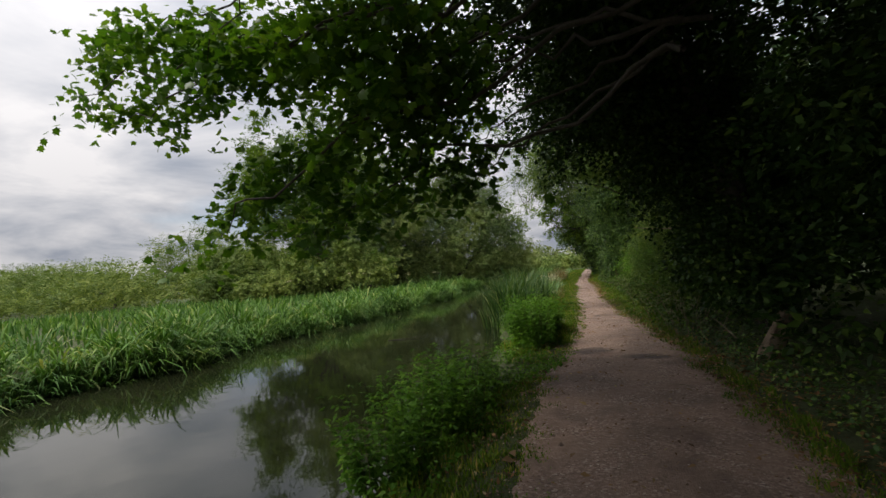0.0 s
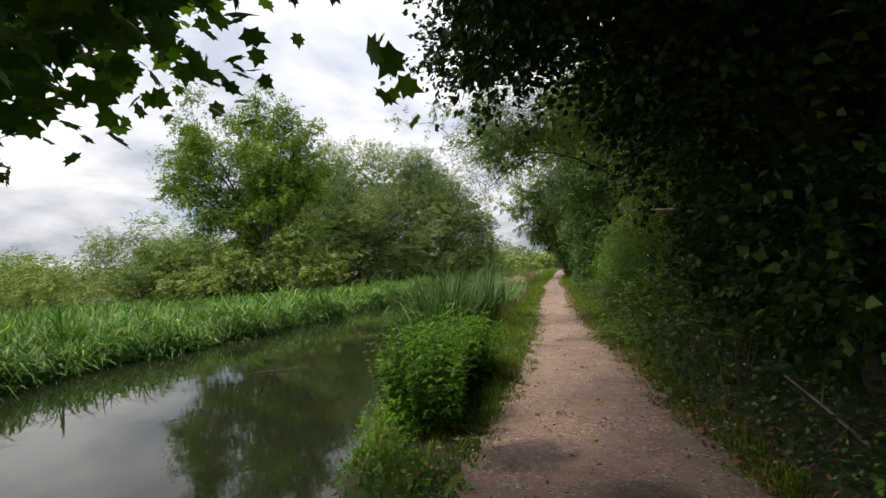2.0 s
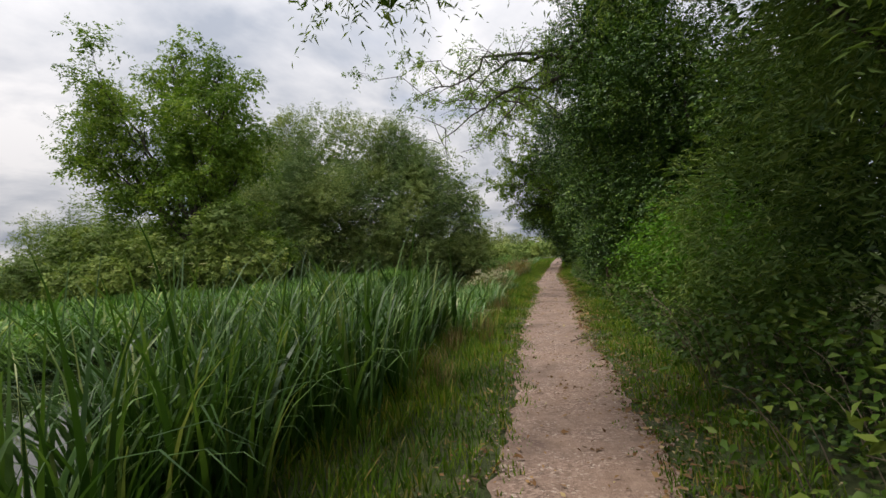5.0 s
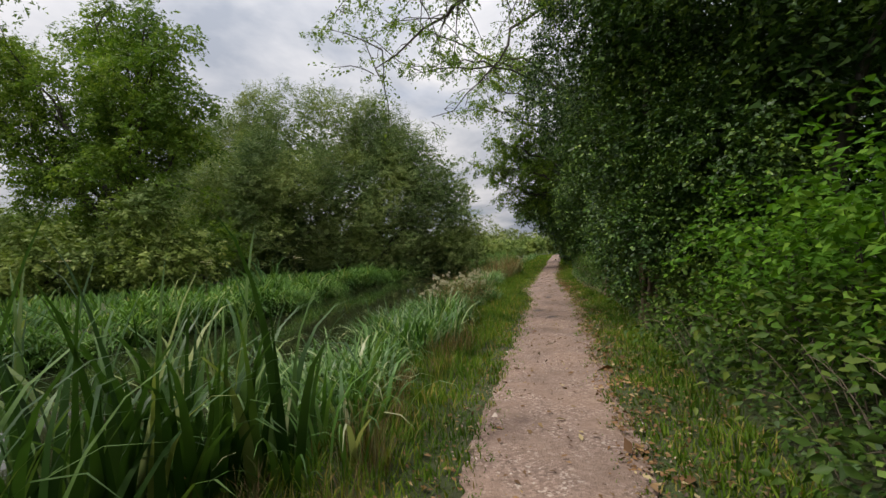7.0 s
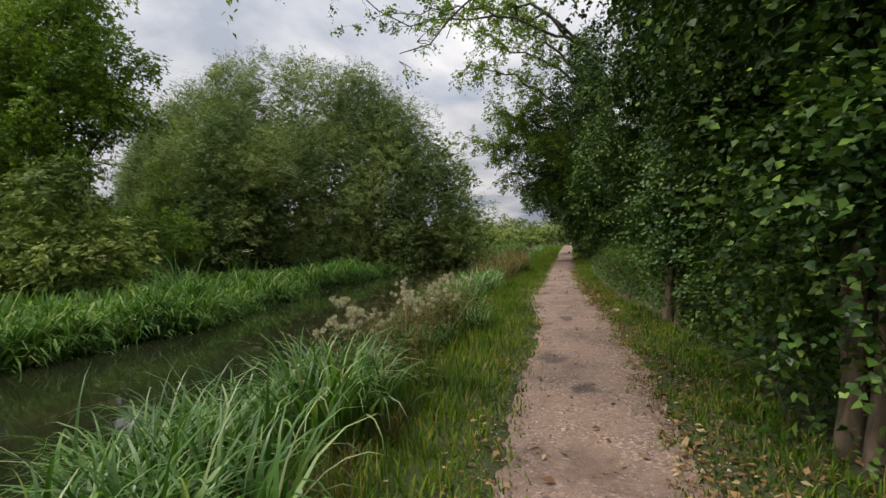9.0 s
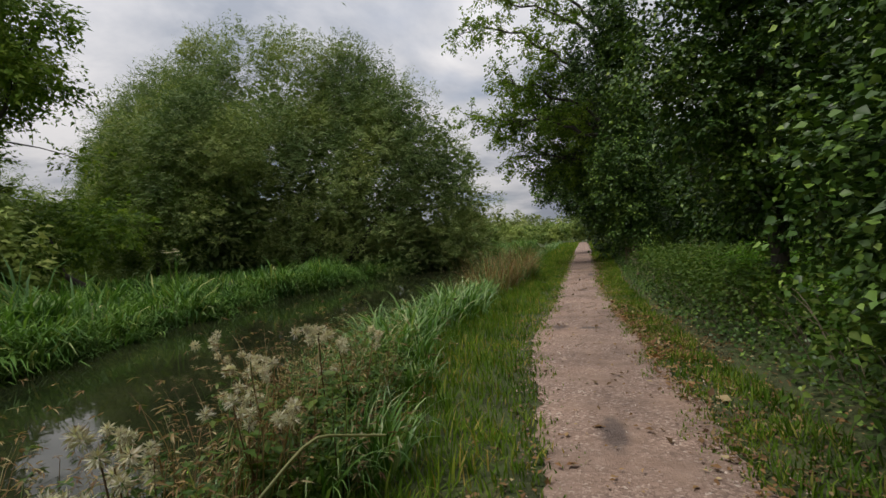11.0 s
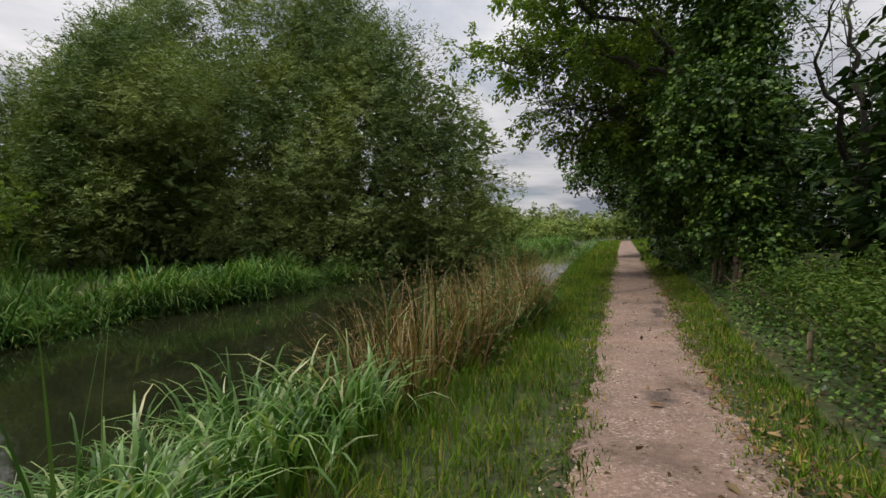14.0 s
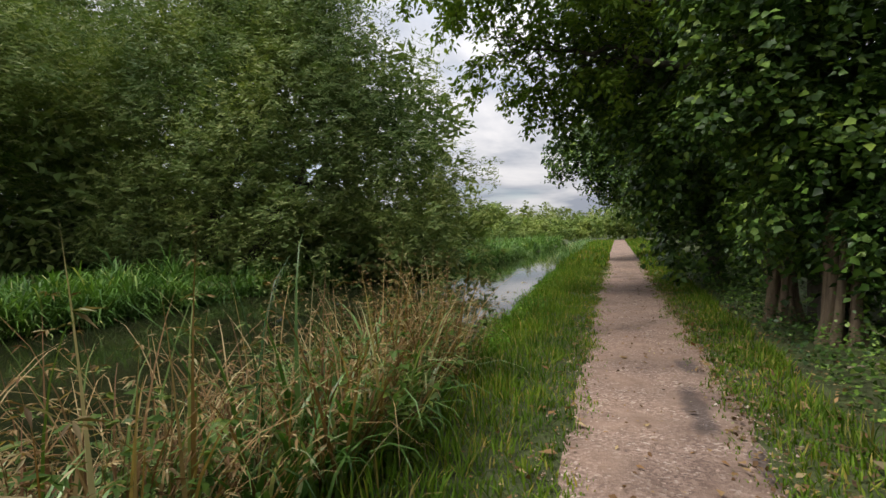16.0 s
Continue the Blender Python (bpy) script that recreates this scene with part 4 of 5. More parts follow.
def plant(mesh_list, name, spots, label, category, group, scale=(0.85, 1.15), sink=0.0, stems=()):
    for i, (x, y) in enumerate(spots):
        ob = new(name)
        s = RNG.uniform(*scale)
        ob.matrix_basis = Matrix.LocRotScale((x, y, float(height(x, y)) - sink), Euler((0, 0, RNG.uniform(0, 6.28))), (s, s, s * RNG.uniform(0.92, 1.08)))
        tagged(part("foliage", mesh_list[i % len(mesh_list)], ob), kind="stuff")
        if stems:
            tagged(part("stalk", stems[i % len(stems)], ob), kind="stuff")
        tagged(ob, label, category, group)


def strip(y0, y1, step, dx0, dx1, jitter=0.1):
    """Spots along the near bank, between two distances from the water's edge."""
    out = []
    for y in np.arange(y0, y1, step):
        e = float(near_edge(y))
        out.append((e + RNG.uniform(dx0, dx1), y + RNG.uniform(-jitter, jitter)))
    return out


def stems_mesh(name, n, radius, H, r, mat, arch=0.0):
    """Upright or arching stems that hold a plant's leaves."""
    ch = []
    for _ in range(n):
        a, q = RNG.uniform(0, 6.28), radius * math.sqrt(RNG.random())
        p0 = np.array([q * math.cos(a), q * math.sin(a), -0.05])
        h = H * RNG.uniform(0.6, 1.1)
        end = p0 + np.array([math.cos(a) * (0.15 * h + arch), math.sin(a) * (0.15 * h + arch), h])
        ch.append(tube(limb_line(p0, end, arch * 0.6, 0.06, 6), np.linspace(r, r * 0.4, 6), 3))
    v, f = join(ch)
    return raw_mesh(name, v, f, mat)


def bladed_clumps(name, spots, label, category, group, mat, n, radius, L, W, lean, curl, power):
    """Clumps in which each blade is a part; the blades share a few meshes."""
    leaf = []
    for _ in range(18):
        v, f = blades(np.zeros((1, 3)), np.zeros(1), np.array([L * RNG.uniform(0.6, 1.08)]), np.array([W * RNG.uniform(0.75, 1.2)]), np.abs(RNG.normal(*lean, 1)), np.abs(RNG.normal(*curl, 1)), 7, 0.3, power)
        leaf.append(raw_mesh("blade", v, f, mat, True))
    for x, y in spots:
        c = tagged(new(name), label, category, group)
        c.location = (x, y, float(height(x, y)))
        for _ in range(n):
            a, q = RNG.uniform(0, 6.28), radius * math.sqrt(RNG.random())
            o = part("blade", leaf[RNG.integers(18)], c)
            s = RNG.uniform(0.75, 1.1)
            o.matrix_basis = Matrix.LocRotScale((q * math.cos(a), q * math.sin(a), -0.05), Euler((0, 0, a + RNG.normal(0, 0.9))), (s, s, s))


bladed_clumps("tall_reed", strip(14.2, 17.4, 0.36, 0.0, 0.5) + strip(14.3, 17.4, 0.45, -0.35, 0.1) + strip(14.9, 17.4, 0.6, 0.5, 0.9), "clump of tall dark green reeds at the water's edge", "reeds", "tall reeds", M_REED, 56, 0.42, 1.9, 0.04, (0.22, 0.17), (1.7, 1.1), 2.6)
bladed_clumps("iris_clump", strip(17.2, 21.0, 0.36, 0.0, 0.6) + strip(17, 21, 0.5, -0.3, 0.1), "clump of tall sword-leaved iris on the bank", "iris", "iris clumps", M_REED, 30, 0.4, 1.85, 0.07, (0.2, 0.16), (1.5, 1.1), 2.8)
bladed_clumps("sweet_grass_clump", strip(33.4, 39.6, 0.25, -0.2, 0.6) + strip(33.6, 39.6, 0.42, -0.5, 0), "clump of bright arching sweet-grass blades on the bank", "reeds", "sweet grass clumps", M_SWEET, 56, 0.4, 1.2, 0.042, (0.22, 0.2), (2.6, 0.8), 2.1)
bladed_clumps("sweet_grass_clump", strip(20.9, 24.4, 0.28, 0.1, 1.0), "clump of bright arching sweet-grass blades on the bank", "reeds", "sweet grass clumps", M_SWEET, 50, 0.4, 1.0, 0.042, (0.24, 0.2), (2.6, 0.8), 2.1)
sweet = [clump_mesh("sweet_grass_clump", 84, 0.4, 1.15, 0.042, (0.24, 0.2), (2.6, 0.8), M_SWEET, 7, 2.1) for _ in range(4)]
sg_label = "clump of bright arching sweet-grass blades on the bank"
plant(sweet, "sweet_grass_clump", strip(24.4, 27.5, 0.28, 0.1, 1.0) + strip(21, 27.5, 0.42, -0.3, 0.2), sg_label, "reeds", "sweet grass clumps", (0.75, 1.0))
plant(sweet, "sweet_grass_clump", strip(27.5, 33.4, 0.42, 0.1, 1.1) + strip(12.3, 14.2, 0.22, 0.1, 0.9), sg_label, "reeds", "sweet grass clumps", (0.42, 0.68))
plant(sweet, "sweet_grass_clump", strip(33.4, 38.6, 0.3, -0.95, -0.4) + strip(41, 45.5, 0.7, -0.3, 0.4) + strip(70, 104, 0.7, -0.9, 0.3), sg_label, "reeds", "sweet grass clumps")
sparse = [clump_mesh("reed_stalks", 9, 0.3, 1.75, 0.024, (0.12, 0.1), (1.4, 0.8), M_REED, 7, 3.5) for _ in range(2)]
plant(sparse, "reed_stalks", [(-2.2, 40.3), (-2.0, 40.9), (-1.8, 43.0), (-2.0, 37.0)], "few tall reed stalks rising above the dry weeds", "reeds", "tall reed stalks")
dry = [clump_mesh("dry_reed_clump", 90, 0.42, 1.55, 0.014, (0.2, 0.22), (1.4, 1.0), M_DRY, 6, 2.2) for _ in range(3)]
plant(dry, "dry_reed_clump", strip(27.6, 32.4, 0.5, 0.0, 0.9), "clump of dry brown stalks and seed heads", "reeds", "dry stalk clumps", (0.4, 0.62))
plant(dry, "dry_reed_clump", strip(17.2, 26.5, 0.4, 1.05, 1.35), "low brown thatch of dead blades at the foot of the reeds", "reeds", "dry thatch", (0.2, 0.34))
bladed_clumps("dry_reed_clump", strip(40.0, 46.4, 0.17, -0.6, 0.35), "clump of dry brown stalks and bent blades", "reeds", "dry stalk clumps", M_DRY, 48, 0.42, 1.5, 0.019, (0.24, 0.24), (1.6, 1.0), 2.2)
M_STEM = bark_mat("green_brown_stem", (0.06, 0.07, 0.025), (0.15, 0.13, 0.06), 25)
nettle_stems = [stems_mesh("stalk", 12, 0.36, 0.9, 0.006, M_STEM)]
canes = [stems_mesh("stalk", 14, 0.5, 0.8, 0.006, M_TWIG, 0.3) for _ in range(2)]
nettle = [herb_mesh("nettle_clump", 52, 0.38, 0.95, 0.095, OVAL, M_NETTLE) for _ in range(3)]
plant(nettle, "nettle_clump", strip(8.8, 11.4, 0.3, 0.5, 0.85) + strip(10.2, 12.2, 0.5, 0.4, 0.7), "leafy bright green nettles on the bank edge", "nettles", "nettle clumps", (0.75, 1.0), stems=nettle_stems)
plant(nettle, "nettle_clump", [(x + RNG.uniform(-0.2, 0.2), y) for y in np.arange(33.5, 39.6, 0.55) for x in (2.8, 3.5)], "leafy nettles mixed with bramble beside the path", "nettles", "nettle clumps", (0.7, 1.0), stems=nettle_stems)
weed = [herb_mesh("weed_clump", 26, 0.36, 1.35, 0.07, SLIM, M_DRY, 9, 0.6) for _ in range(2)] + [herb_mesh("weed_clump", 20, 0.36, 0.9, 0.1, OVAL, M_BRAMBLE, 7, 0.5)]
plant(weed, "weed_clump", strip(40.0, 46.4, 0.19, -0.6, 0.4), "mixed half-dried leafy weeds on the bank", "weeds", "weed clumps", stems=[stems_mesh("stalk", 12, 0.3, 0.8, 0.005, M_DRY)])
plant(weed[2:] + weed[:1], "weed_clump", strip(27.4, 33, 0.22, -0.1, 0.9), "mixed green and half-dried leafy weeds on the bank", "weeds", "weed clumps", (0.6, 0.85), stems=[stems_mesh("stalk", 12, 0.3, 0.8, 0.005, M_DRY)])
plant(nettle, "nettle_clump", [(-1.45, 4.0), (-1.3, 4.5), (-1.2, 5.0), (-1.35, 5.4), (-1.55, 4.8), (-1.2, 5.8), (-1.5, 3.4)], "low leafy nettles on the bank edge", "nettles", "nettle clumps", (0.66, 0.85), stems=nettle_stems)
brm = [bush_mesh("bramble_bush", [((0, 0, 0.4), (0.6, 0.6, 0.5)), ((0.3, 0.2, 0.7), (0.4, 0.4, 0.3))], 26, 0.35, 7, 0.085, OVAL, M_BRAMBLE) for _ in range(3)]
plant(brm, "bramble_bush", [(RNG.uniform(2.0, 2.5), y) for y in np.arange(10, 34, 0.9)] + [(RNG.uniform(2.2, 3.2), y) for y in np.arange(17.5, 25, 0.8)], "low tangled bramble bush with dull green leaves", "bramble", "bramble bushes", stems=canes)
plant(brm, "bramble_bush", [(RNG.uniform(1.9, 2.2) + 0.1 * (y > 41), y) for y in np.arange(35.2, 45.3, 0.55)] + [(RNG.uniform(2.5, 3.0), y) for y in np.arange(34, 45.5, 0.6)] + [(RNG.uniform(3.2, 3.9), y) for y in np.arange(39, 46, 0.8)], "low tangled bramble bush with dull green leaves", "bramble", "bramble bushes", (0.68, 0.9), stems=canes)
elder = [bush_mesh("elder_bush", [((0, 0, 1.0), (0.8, 0.9, 0.8)), ((0.2, 0.3, 1.6), (0.7, 0.7, 0.6))], 22, 0.4, 7, 0.1, OVAL, M_NETTLE)]
plant(elder, "elder_bush", [(2.75, 21.3), (2.9, 22.0), (2.5, 22.7), (2.75, 23.5), (3.1, 20.4), (3.2, 22.9), (3.3, 21.3)], "leafy green elder bush at the hedge foot", "bush", "elder bushes", (0.78, 0.98), stems=[stems_mesh("stalk", 9, 0.3, 1.7, 0.018, M_BARK)])


# far bank reeds as one fringe
def tufts(n, per, place, hgt, width, lean, curl, seg, az_bias=None):
    """Tufts of blades: each tuft has its own height and leans its own way."""
    x, y = place(n)
    h = hgt * np.exp(RNG.normal(0, 0.28, n)) * (0.8 + 0.35 * np.sin(y * 0.9 + x) * np.sin(y * 0.37 + 1))
    X = np.repeat(x, per) + RNG.normal(0, 0.13, n * per)
    Y = np.repeat(y, per) + RNG.normal(0, 0.13, n * per)
    P = np.stack([X, Y, height(X, Y) - 0.06], -1)
    az = np.repeat(RNG.uniform(0, 6.28, n) if az_bias is None else RNG.normal(az_bias, 0.8, n), per) + RNG.normal(0, 1.1, n * per)
    m = n * per
    return blades(P, az, np.repeat(h, per) * RNG.uniform(0.55, 1.15, m), width * RNG.uniform(0.6, 1.4, m), np.abs(RNG.normal(lean, 0.2, m)), np.abs(RNG.normal(curl, 0.5, m)), seg)


def far_fringe():
    def rim(n):
        y = RNG.uniform(-6, 112, n)
        return far_edge(y) - np.abs(RNG.normal(0, 1.9, n)) + 0.15, y

    def lip(n):
        y = RNG.uniform(-6, 80, n)
        return far_edge(y) - RNG.uniform(-0.25, 0.35, n), y

    v, f = join([tufts(2300, 14, rim, 1.0, 0.042, 0.42, 1.9, 3), tufts(1700, 14, lip, 1.2, 0.034, 0.6, 2.3, 4, 0.0)])
    tagged(part("bank_reeds", raw_mesh("bank_reeds", v, f, M_FARREED)), "thick green reeds and long grass lining the far bank", "reeds", kind="stuff")
    n = 26000
    y, x = RNG.uniform(-10, 115, n), 0
    d = RNG.uniform(2.0, 30, n)
    x = far_edge(y) - d
    P = np.stack([x, y, height(x, y) - 0.05], -1)
    v, f = blades(P, RNG.uniform(0, 6.28, n), 0.6 * RNG.uniform(0.5, 1.2, n), 0.07 * RNG.uniform(0.7, 1.4, n), np.abs(RNG.normal(0.2, 0.2, n)), np.abs(RNG.normal(0.6, 0.4, n)), 3)
    tagged(part("meadow_grass", raw_mesh("meadow_grass", v, f, M_FARREED)), "tall rough meadow grass behind the far bank", "grass", kind="stuff")


far_fringe()


def verges():
    n = 190000
    y = 0.5 + 62 * RNG.random(n) ** 1.15
    left = RNG.random(n) < 0.55
    pl, pr, ne = path_left(y), path_right(y), near_edge(y)
    short = np.where(left & (y < 9), 0.55, 1.0)
    wide = np.interp(y, [0, 10, 14, 30, 34, 60], [0.3, 0.4, 0.95, 0.95, 0.65, 1.0])
    x = np.where(left, ne + (pl + 0.24 - ne) * RNG.random(n) ** 0.75, pr - 0.26 + RNG.random(n) ** 1.2 * (wide + 0.1))
    edge = np.where(left, pl - x, x - pr)
    tuft = 0.5 + 0.5 * np.sin(x * 9 + 2 * np.sin(y * 3.1)) * np.sin(y * 6.3 + 3 * np.sin(x * 5))
    keep = RNG.random(n) < np.clip(0.6 + 2.2 * edge + 0.9 * (tuft - 0.4), 0.02, 1)
    x, y, left, edge, tuft, short = x[keep], y[keep], left[keep], edge[keep], tuft[keep], short[keep]
    n = len(x)
    P = np.stack([x, y, height(x, y) - 0.01], -1)
    L = np.clip(0.075 + 0.17 * edge, 0.05, 0.22) * (0.5 + 0.8 * tuft) * RNG.uniform(0.6, 1.4, n) * np.where(left, 1.0, 0.8) * short
    v, f = blades(P, RNG.uniform(0, 6.28, n), L, 0.0095 * RNG.uniform(0.7, 1.5, n), np.abs(RNG.normal(0.4, 0.3, n)), np.abs(RNG.normal(0.8, 0.5, n)), 2)
    m = 9000
    y = RNG.uniform(60, 110, m)
    x = np.where(RNG.random(m) < 0.5, near_edge(y) + RNG.random(m) * (path_left(y) - near_edge(y)), path_right(y) + RNG.random(m) * 2)
    far = blades(np.stack([x, y, height(x, y)], -1), RNG.uniform(0, 6.28, m), 0.25 * RNG.uniform(0.5, 1.4, m), 0.05 * RNG.uniform(0.7, 1.5, m), np.abs(RNG.normal(0.4, 0.3, m)), np.abs(RNG.normal(0.8, 0.5, m)), 2)
    v, f = join([(v, f), far])
    tagged(part("verge_grass", raw_mesh("verge_grass", v, f, M_GRASS)), "short green and yellowed grass along both path edges", "grass", kind="stuff")


verges()


def path_stones():
    n = 26000
    y = 1.5 + 54 * RNG.random(n)
    x = path_left(y) - 0.2 + (path_right(y) - path_left(y) + 0.4) * RNG.random(n)
    m, nt, b = material("path_stone")
    geo = nt.nodes.new("ShaderNodeNewGeometry")
    nt.links.new(ramp(nt, geo.outputs["Random Per Island"], [(0, (0.13, 0.09, 0.068)), (0.55, (0.26, 0.18, 0.14)), (0.92, (0.38, 0.28, 0.22)), (1, (0.6, 0.52, 0.44))]), b.inputs["Base Color"])
    b.inputs["Roughness"].default_value = 0.85
    oct_v = np.array([(1, 0, -0.3), (0, 1, -0.3), (-1, 0, -0.3), (0, -1, -0.3), (0, 0, 0.7)])
    oct_f = np.array([(0, 1, 4), (1, 2, 4), (2, 3, 4), (3, 0, 4)])
    s = np.exp(RNG.normal(-5.05, 0.45, n))
    a = RNG.uniform(0, 6.28, n)
    sh = oct_v[None] * RNG.uniform(0.6, 1.3, (n, 5, 1)) * s[:, None, None]
    ca, sa = np.cos(a)[:, None], np.sin(a)[:, None]
    v = np.stack([x[:, None] + sh[..., 0] * ca - sh[..., 1] * sa, y[:, None] + sh[..., 0] * sa + sh[..., 1] * ca, (path_z(x, y) + s * 0.15)[:, None] + sh[..., 2]], -1).reshape(-1, 3)
    f = (oct_f[None] + (np.arange(n) * 5)[:, None, None]).reshape(-1, 3)
    tagged(part("gravel", raw_mesh("gravel", v, f, m)), "loose brown and grey gravel scattered on the path", "gravel", kind="stuff")


path_stones()

# ---- small things ----


def hemp_agrimony(x, y, H):
    """A tall herb with stem leaves and pale fluffy seed heads."""
    t = tagged(new("seed_head_plant"), "tall brown-stemmed herb with pale fluffy seed heads", "herb", "seed head plants")
    t.location = (x, y, float(height(x, y)))
    for _ in range(3):
        lean = RNG.normal(0, 0.16, 2)
        h = H * RNG.uniform(0.75, 1.05)
        base = np.array([RNG.normal(0, 0.08), RNG.normal(0, 0.08), -0.05])
        top = base + [lean[0] * h, lean[1] * h, h]
        line = limb_line(base, top, 0, 0.04, 8)
        v, f = tube(line, np.linspace(0.006, 0.003, 8), 5)
        part("stem", raw_mesh("stem", v, f, M_DRY, True), t)
        for _ in range(RNG.integers(2, 5)):
            c = top + RNG.normal(0, 0.06, 3) * [1, 1, 0.5]
            n = 70
            d = sphere_dirs(n)
            v, f = stamp(SLIM[0], SLIM[1], c + d * 0.008, d, sphere_dirs(n), RNG.uniform(0.022, 0.042, n))
            part("seed_head", raw_mesh("seed_head", v, f, M_FLUFF), t, "pale fluffy seed head")
        i = RNG.integers(1, 6, 12)
        v, f = stamp(OVAL[0], OVAL[1], line[i], unit(RNG.normal(0, 1, (12, 3)) * [1, 1, 0.4]), np.tile([0, 0, 1.0], (12, 1)) + RNG.normal(0, 0.2, (12, 3)), RNG.uniform(0.06, 0.13, 12))
        tagged(part("leaves", raw_mesh("leaves", v, f, M_BRAMBLE), t), kind="stuff")


for k in range(17):
    hy = 27.5 + 4.2 * ((k * 0.618) % 1)
    hemp_agrimony(float(near_edge(hy)) + RNG.uniform(-0.15, 0.95), hy, RNG.uniform(0.7, 1.1))


def cow_parsley(x, y, H):
    t = tagged(new("cow_parsley"), "white umbel flower standing above the far bank reeds", "flower", "umbel flowers")
    t.location = (x, y, float(height(x, y)))
    v, f = tube(limb_line((0, 0, -0.05), (0.05, 0.03, H), 0, 0.03, 6), np.linspace(0.008, 0.004, 6), 5)
    part("stem", raw_mesh("stem", v, f, M_STEM, True), t)
    for _ in range(4):
        c = np.array([RNG.normal(0.05, 0.14), RNG.normal(0, 0.14), H + RNG.normal(0, 0.05)])
        n = 40
        p = c + RNG.normal(0, 0.05, (n, 3)) * [1, 1, 0.12]
        v, f = stamp(KITE[0], KITE[1], p, unit(RNG.normal(0, 1, (n, 3)) * [1, 1, 0.1]), np.tile([0, 0, 1.0], (n, 1)), np.full(n, 0.045))
        tagged(part("umbel", raw_mesh("umbel", v, f, M_FLUFF), t, "flat white flower umbel"), kind="stuff")


for x, y, h in ((-13.6, 29, 1.7), (-14.2, 27.5, 1.6), (-12.8, 34, 1.5), (-13.5, 20, 1.5), (-12.6, 40.5, 1.5), (-13.2, 41.2, 1.6)):
    cow_parsley(x, y, h)


def branch(name, pts, r0, r1, label, category, mat=M_TWIG, forks=(), group=""):
    """A loose stick or stem along its own points, with side forks as parts."""
    pts = np.asarray(pts, float)
    t = tagged(new(name), label, category, group)
    t.location = pts[0]
    s = np.linspace(0, 1, len(pts))
    fine = np.linspace(0, 1, 14)
    line = np.stack([np.interp(fine, s, pts[:, k]) for k in range(3)], -1) - pts[0]
    line[1:-1] = (line[:-2] + 2 * line[1:-1] + line[2:]) / 4
    v, f = tube(line, np.linspace(r0, r1, 14), 7)
    part("stem", raw_mesh("stem", v, f, mat, True), t)
    for at, end in forks:
        a = line[int(at * 13)]
        v, f = tube(limb_line(a, np.asarray(end) - pts[0], 0.02, 0.08, 6), np.linspace(r1 * 1.2, r1 * 0.5, 6), 5)
        part("side_shoot", raw_mesh("side_shoot", v, f, mat, True), t)
    return t


branch("briar", [(1.95, 11.3, 0.1), (1.95, 11.7, 0.24), (2.0, 12.25, 0.4), (2.1, 12.9, 0.6), (2.1, 13.35, 0.78), (2.02, 13.6, 0.8)], 0.012, 0.005, "long pale bare bramble stem arching from the hedge", "briar",
       forks=((0.55, (1.6, 12.2, 0.36)), (0.5, (2.25, 11.9, 0.34))))
branch("dead_branch", [(2.35, 8.2, 0.08), (2.25, 8.5, 0.25), (2.15, 8.85, 0.4)], 0.014, 0.006, "small forked dead branch leaning in the hedge foot", "branch", forks=((0.4, (1.95, 8.1, 0.32)), (0.6, (2.45, 8.9, 0.5)), (0.3, (2.0, 8.0, 0.12))), group="dead branches")
branch("dead_branch", [(1.75, 46.0, 0.12), (2.5, 46.2, 0.2), (3.3, 46.1, 0.3)], 0.016, 0.006, "pale dead branch lying beside the ivy tree", "branch", forks=((0.4, (2.6, 46.8, 0.35)), (0.7, (3.1, 45.6, 0.25))), group="dead branches")
branch("dead_branch", [(2.0, 45.2, 0.1), (2.7, 45.5, 0.2), (3.5, 45.4, 0.2)], 0.013, 0.005, "pale dead branch lying beside the ivy tree", "branch", forks=((0.5, (2.9, 45.1, 0.35)),), group="dead branches")
branch("floating_stick", [(-5.5, 12.9, -0.355), (-5.0, 13.05, -0.34), (-4.6, 13.3, -0.33)], 0.012, 0.006, "dark stick floating on the canal", "branch", M_BARK)
branch("dry_stalk", [(-1.3, 29.4, 0.3), (-1.1, 29.9, 0.62), (-0.85, 30.1, 0.55)], 0.009, 0.005, "bent pale dry reed stalk over the bank", "stalk", M_DRY)
branch("fallen_twig", [(0.55, 19.9, 0.02), (0.8, 20.3, 0.03), (1.0, 20.5, 0.025)], 0.007, 0.003, "thin dark twig lying on the gravel path", "twig", M_BARK)
branch("fallen_twig", [(0.15, 37.3, 0.02), (0.3, 37.5, 0.03), (0.35, 37.7, 0.025)], 0.005, 0.003, "thin pale twig lying on the gravel path", "twig")

branch("fallen_twig", [(0.46, 36.0, 0.02), (0.47, 36.18, 0.03), (0.56, 36.34, 0.03), (0.63, 36.5, 0.03)], 0.008, 0.004, "pale forked twig lying on the gravel path", "twig", forks=((0.4, (0.3, 36.3, 0.03)),))
for sx, sy, sa, sl in ((-0.2, 36.9, 0.3, 0.16), (0.35, 37.8, 1.9, 0.2), (-0.05, 34.2, 0.8, 0.22), (0.5, 27.5, 2.5, 0.18), (0.2, 24.8, 0.6, 0.2), (0.6, 30.2, 1.2, 0.24), (0.1, 17.6, 2.1, 0.2), (0.9, 7.4, 0.5, 0.3), (1.2, 5.6, 2.2, 0.28), (0.1, 40.6, 0.4, 0.2)):
    branch("fallen_twig", [(sx, sy, 0.025), (sx + math.cos(sa) * sl * 0.5, sy + math.sin(sa) * sl * 0.5, 0.03), (sx + math.cos(sa + 0.3) * sl, sy + math.sin(sa + 0.3) * sl, 0.025)], 0.005, 0.003, "short pale twig lying on the gravel path", "twig", group="fallen twigs")


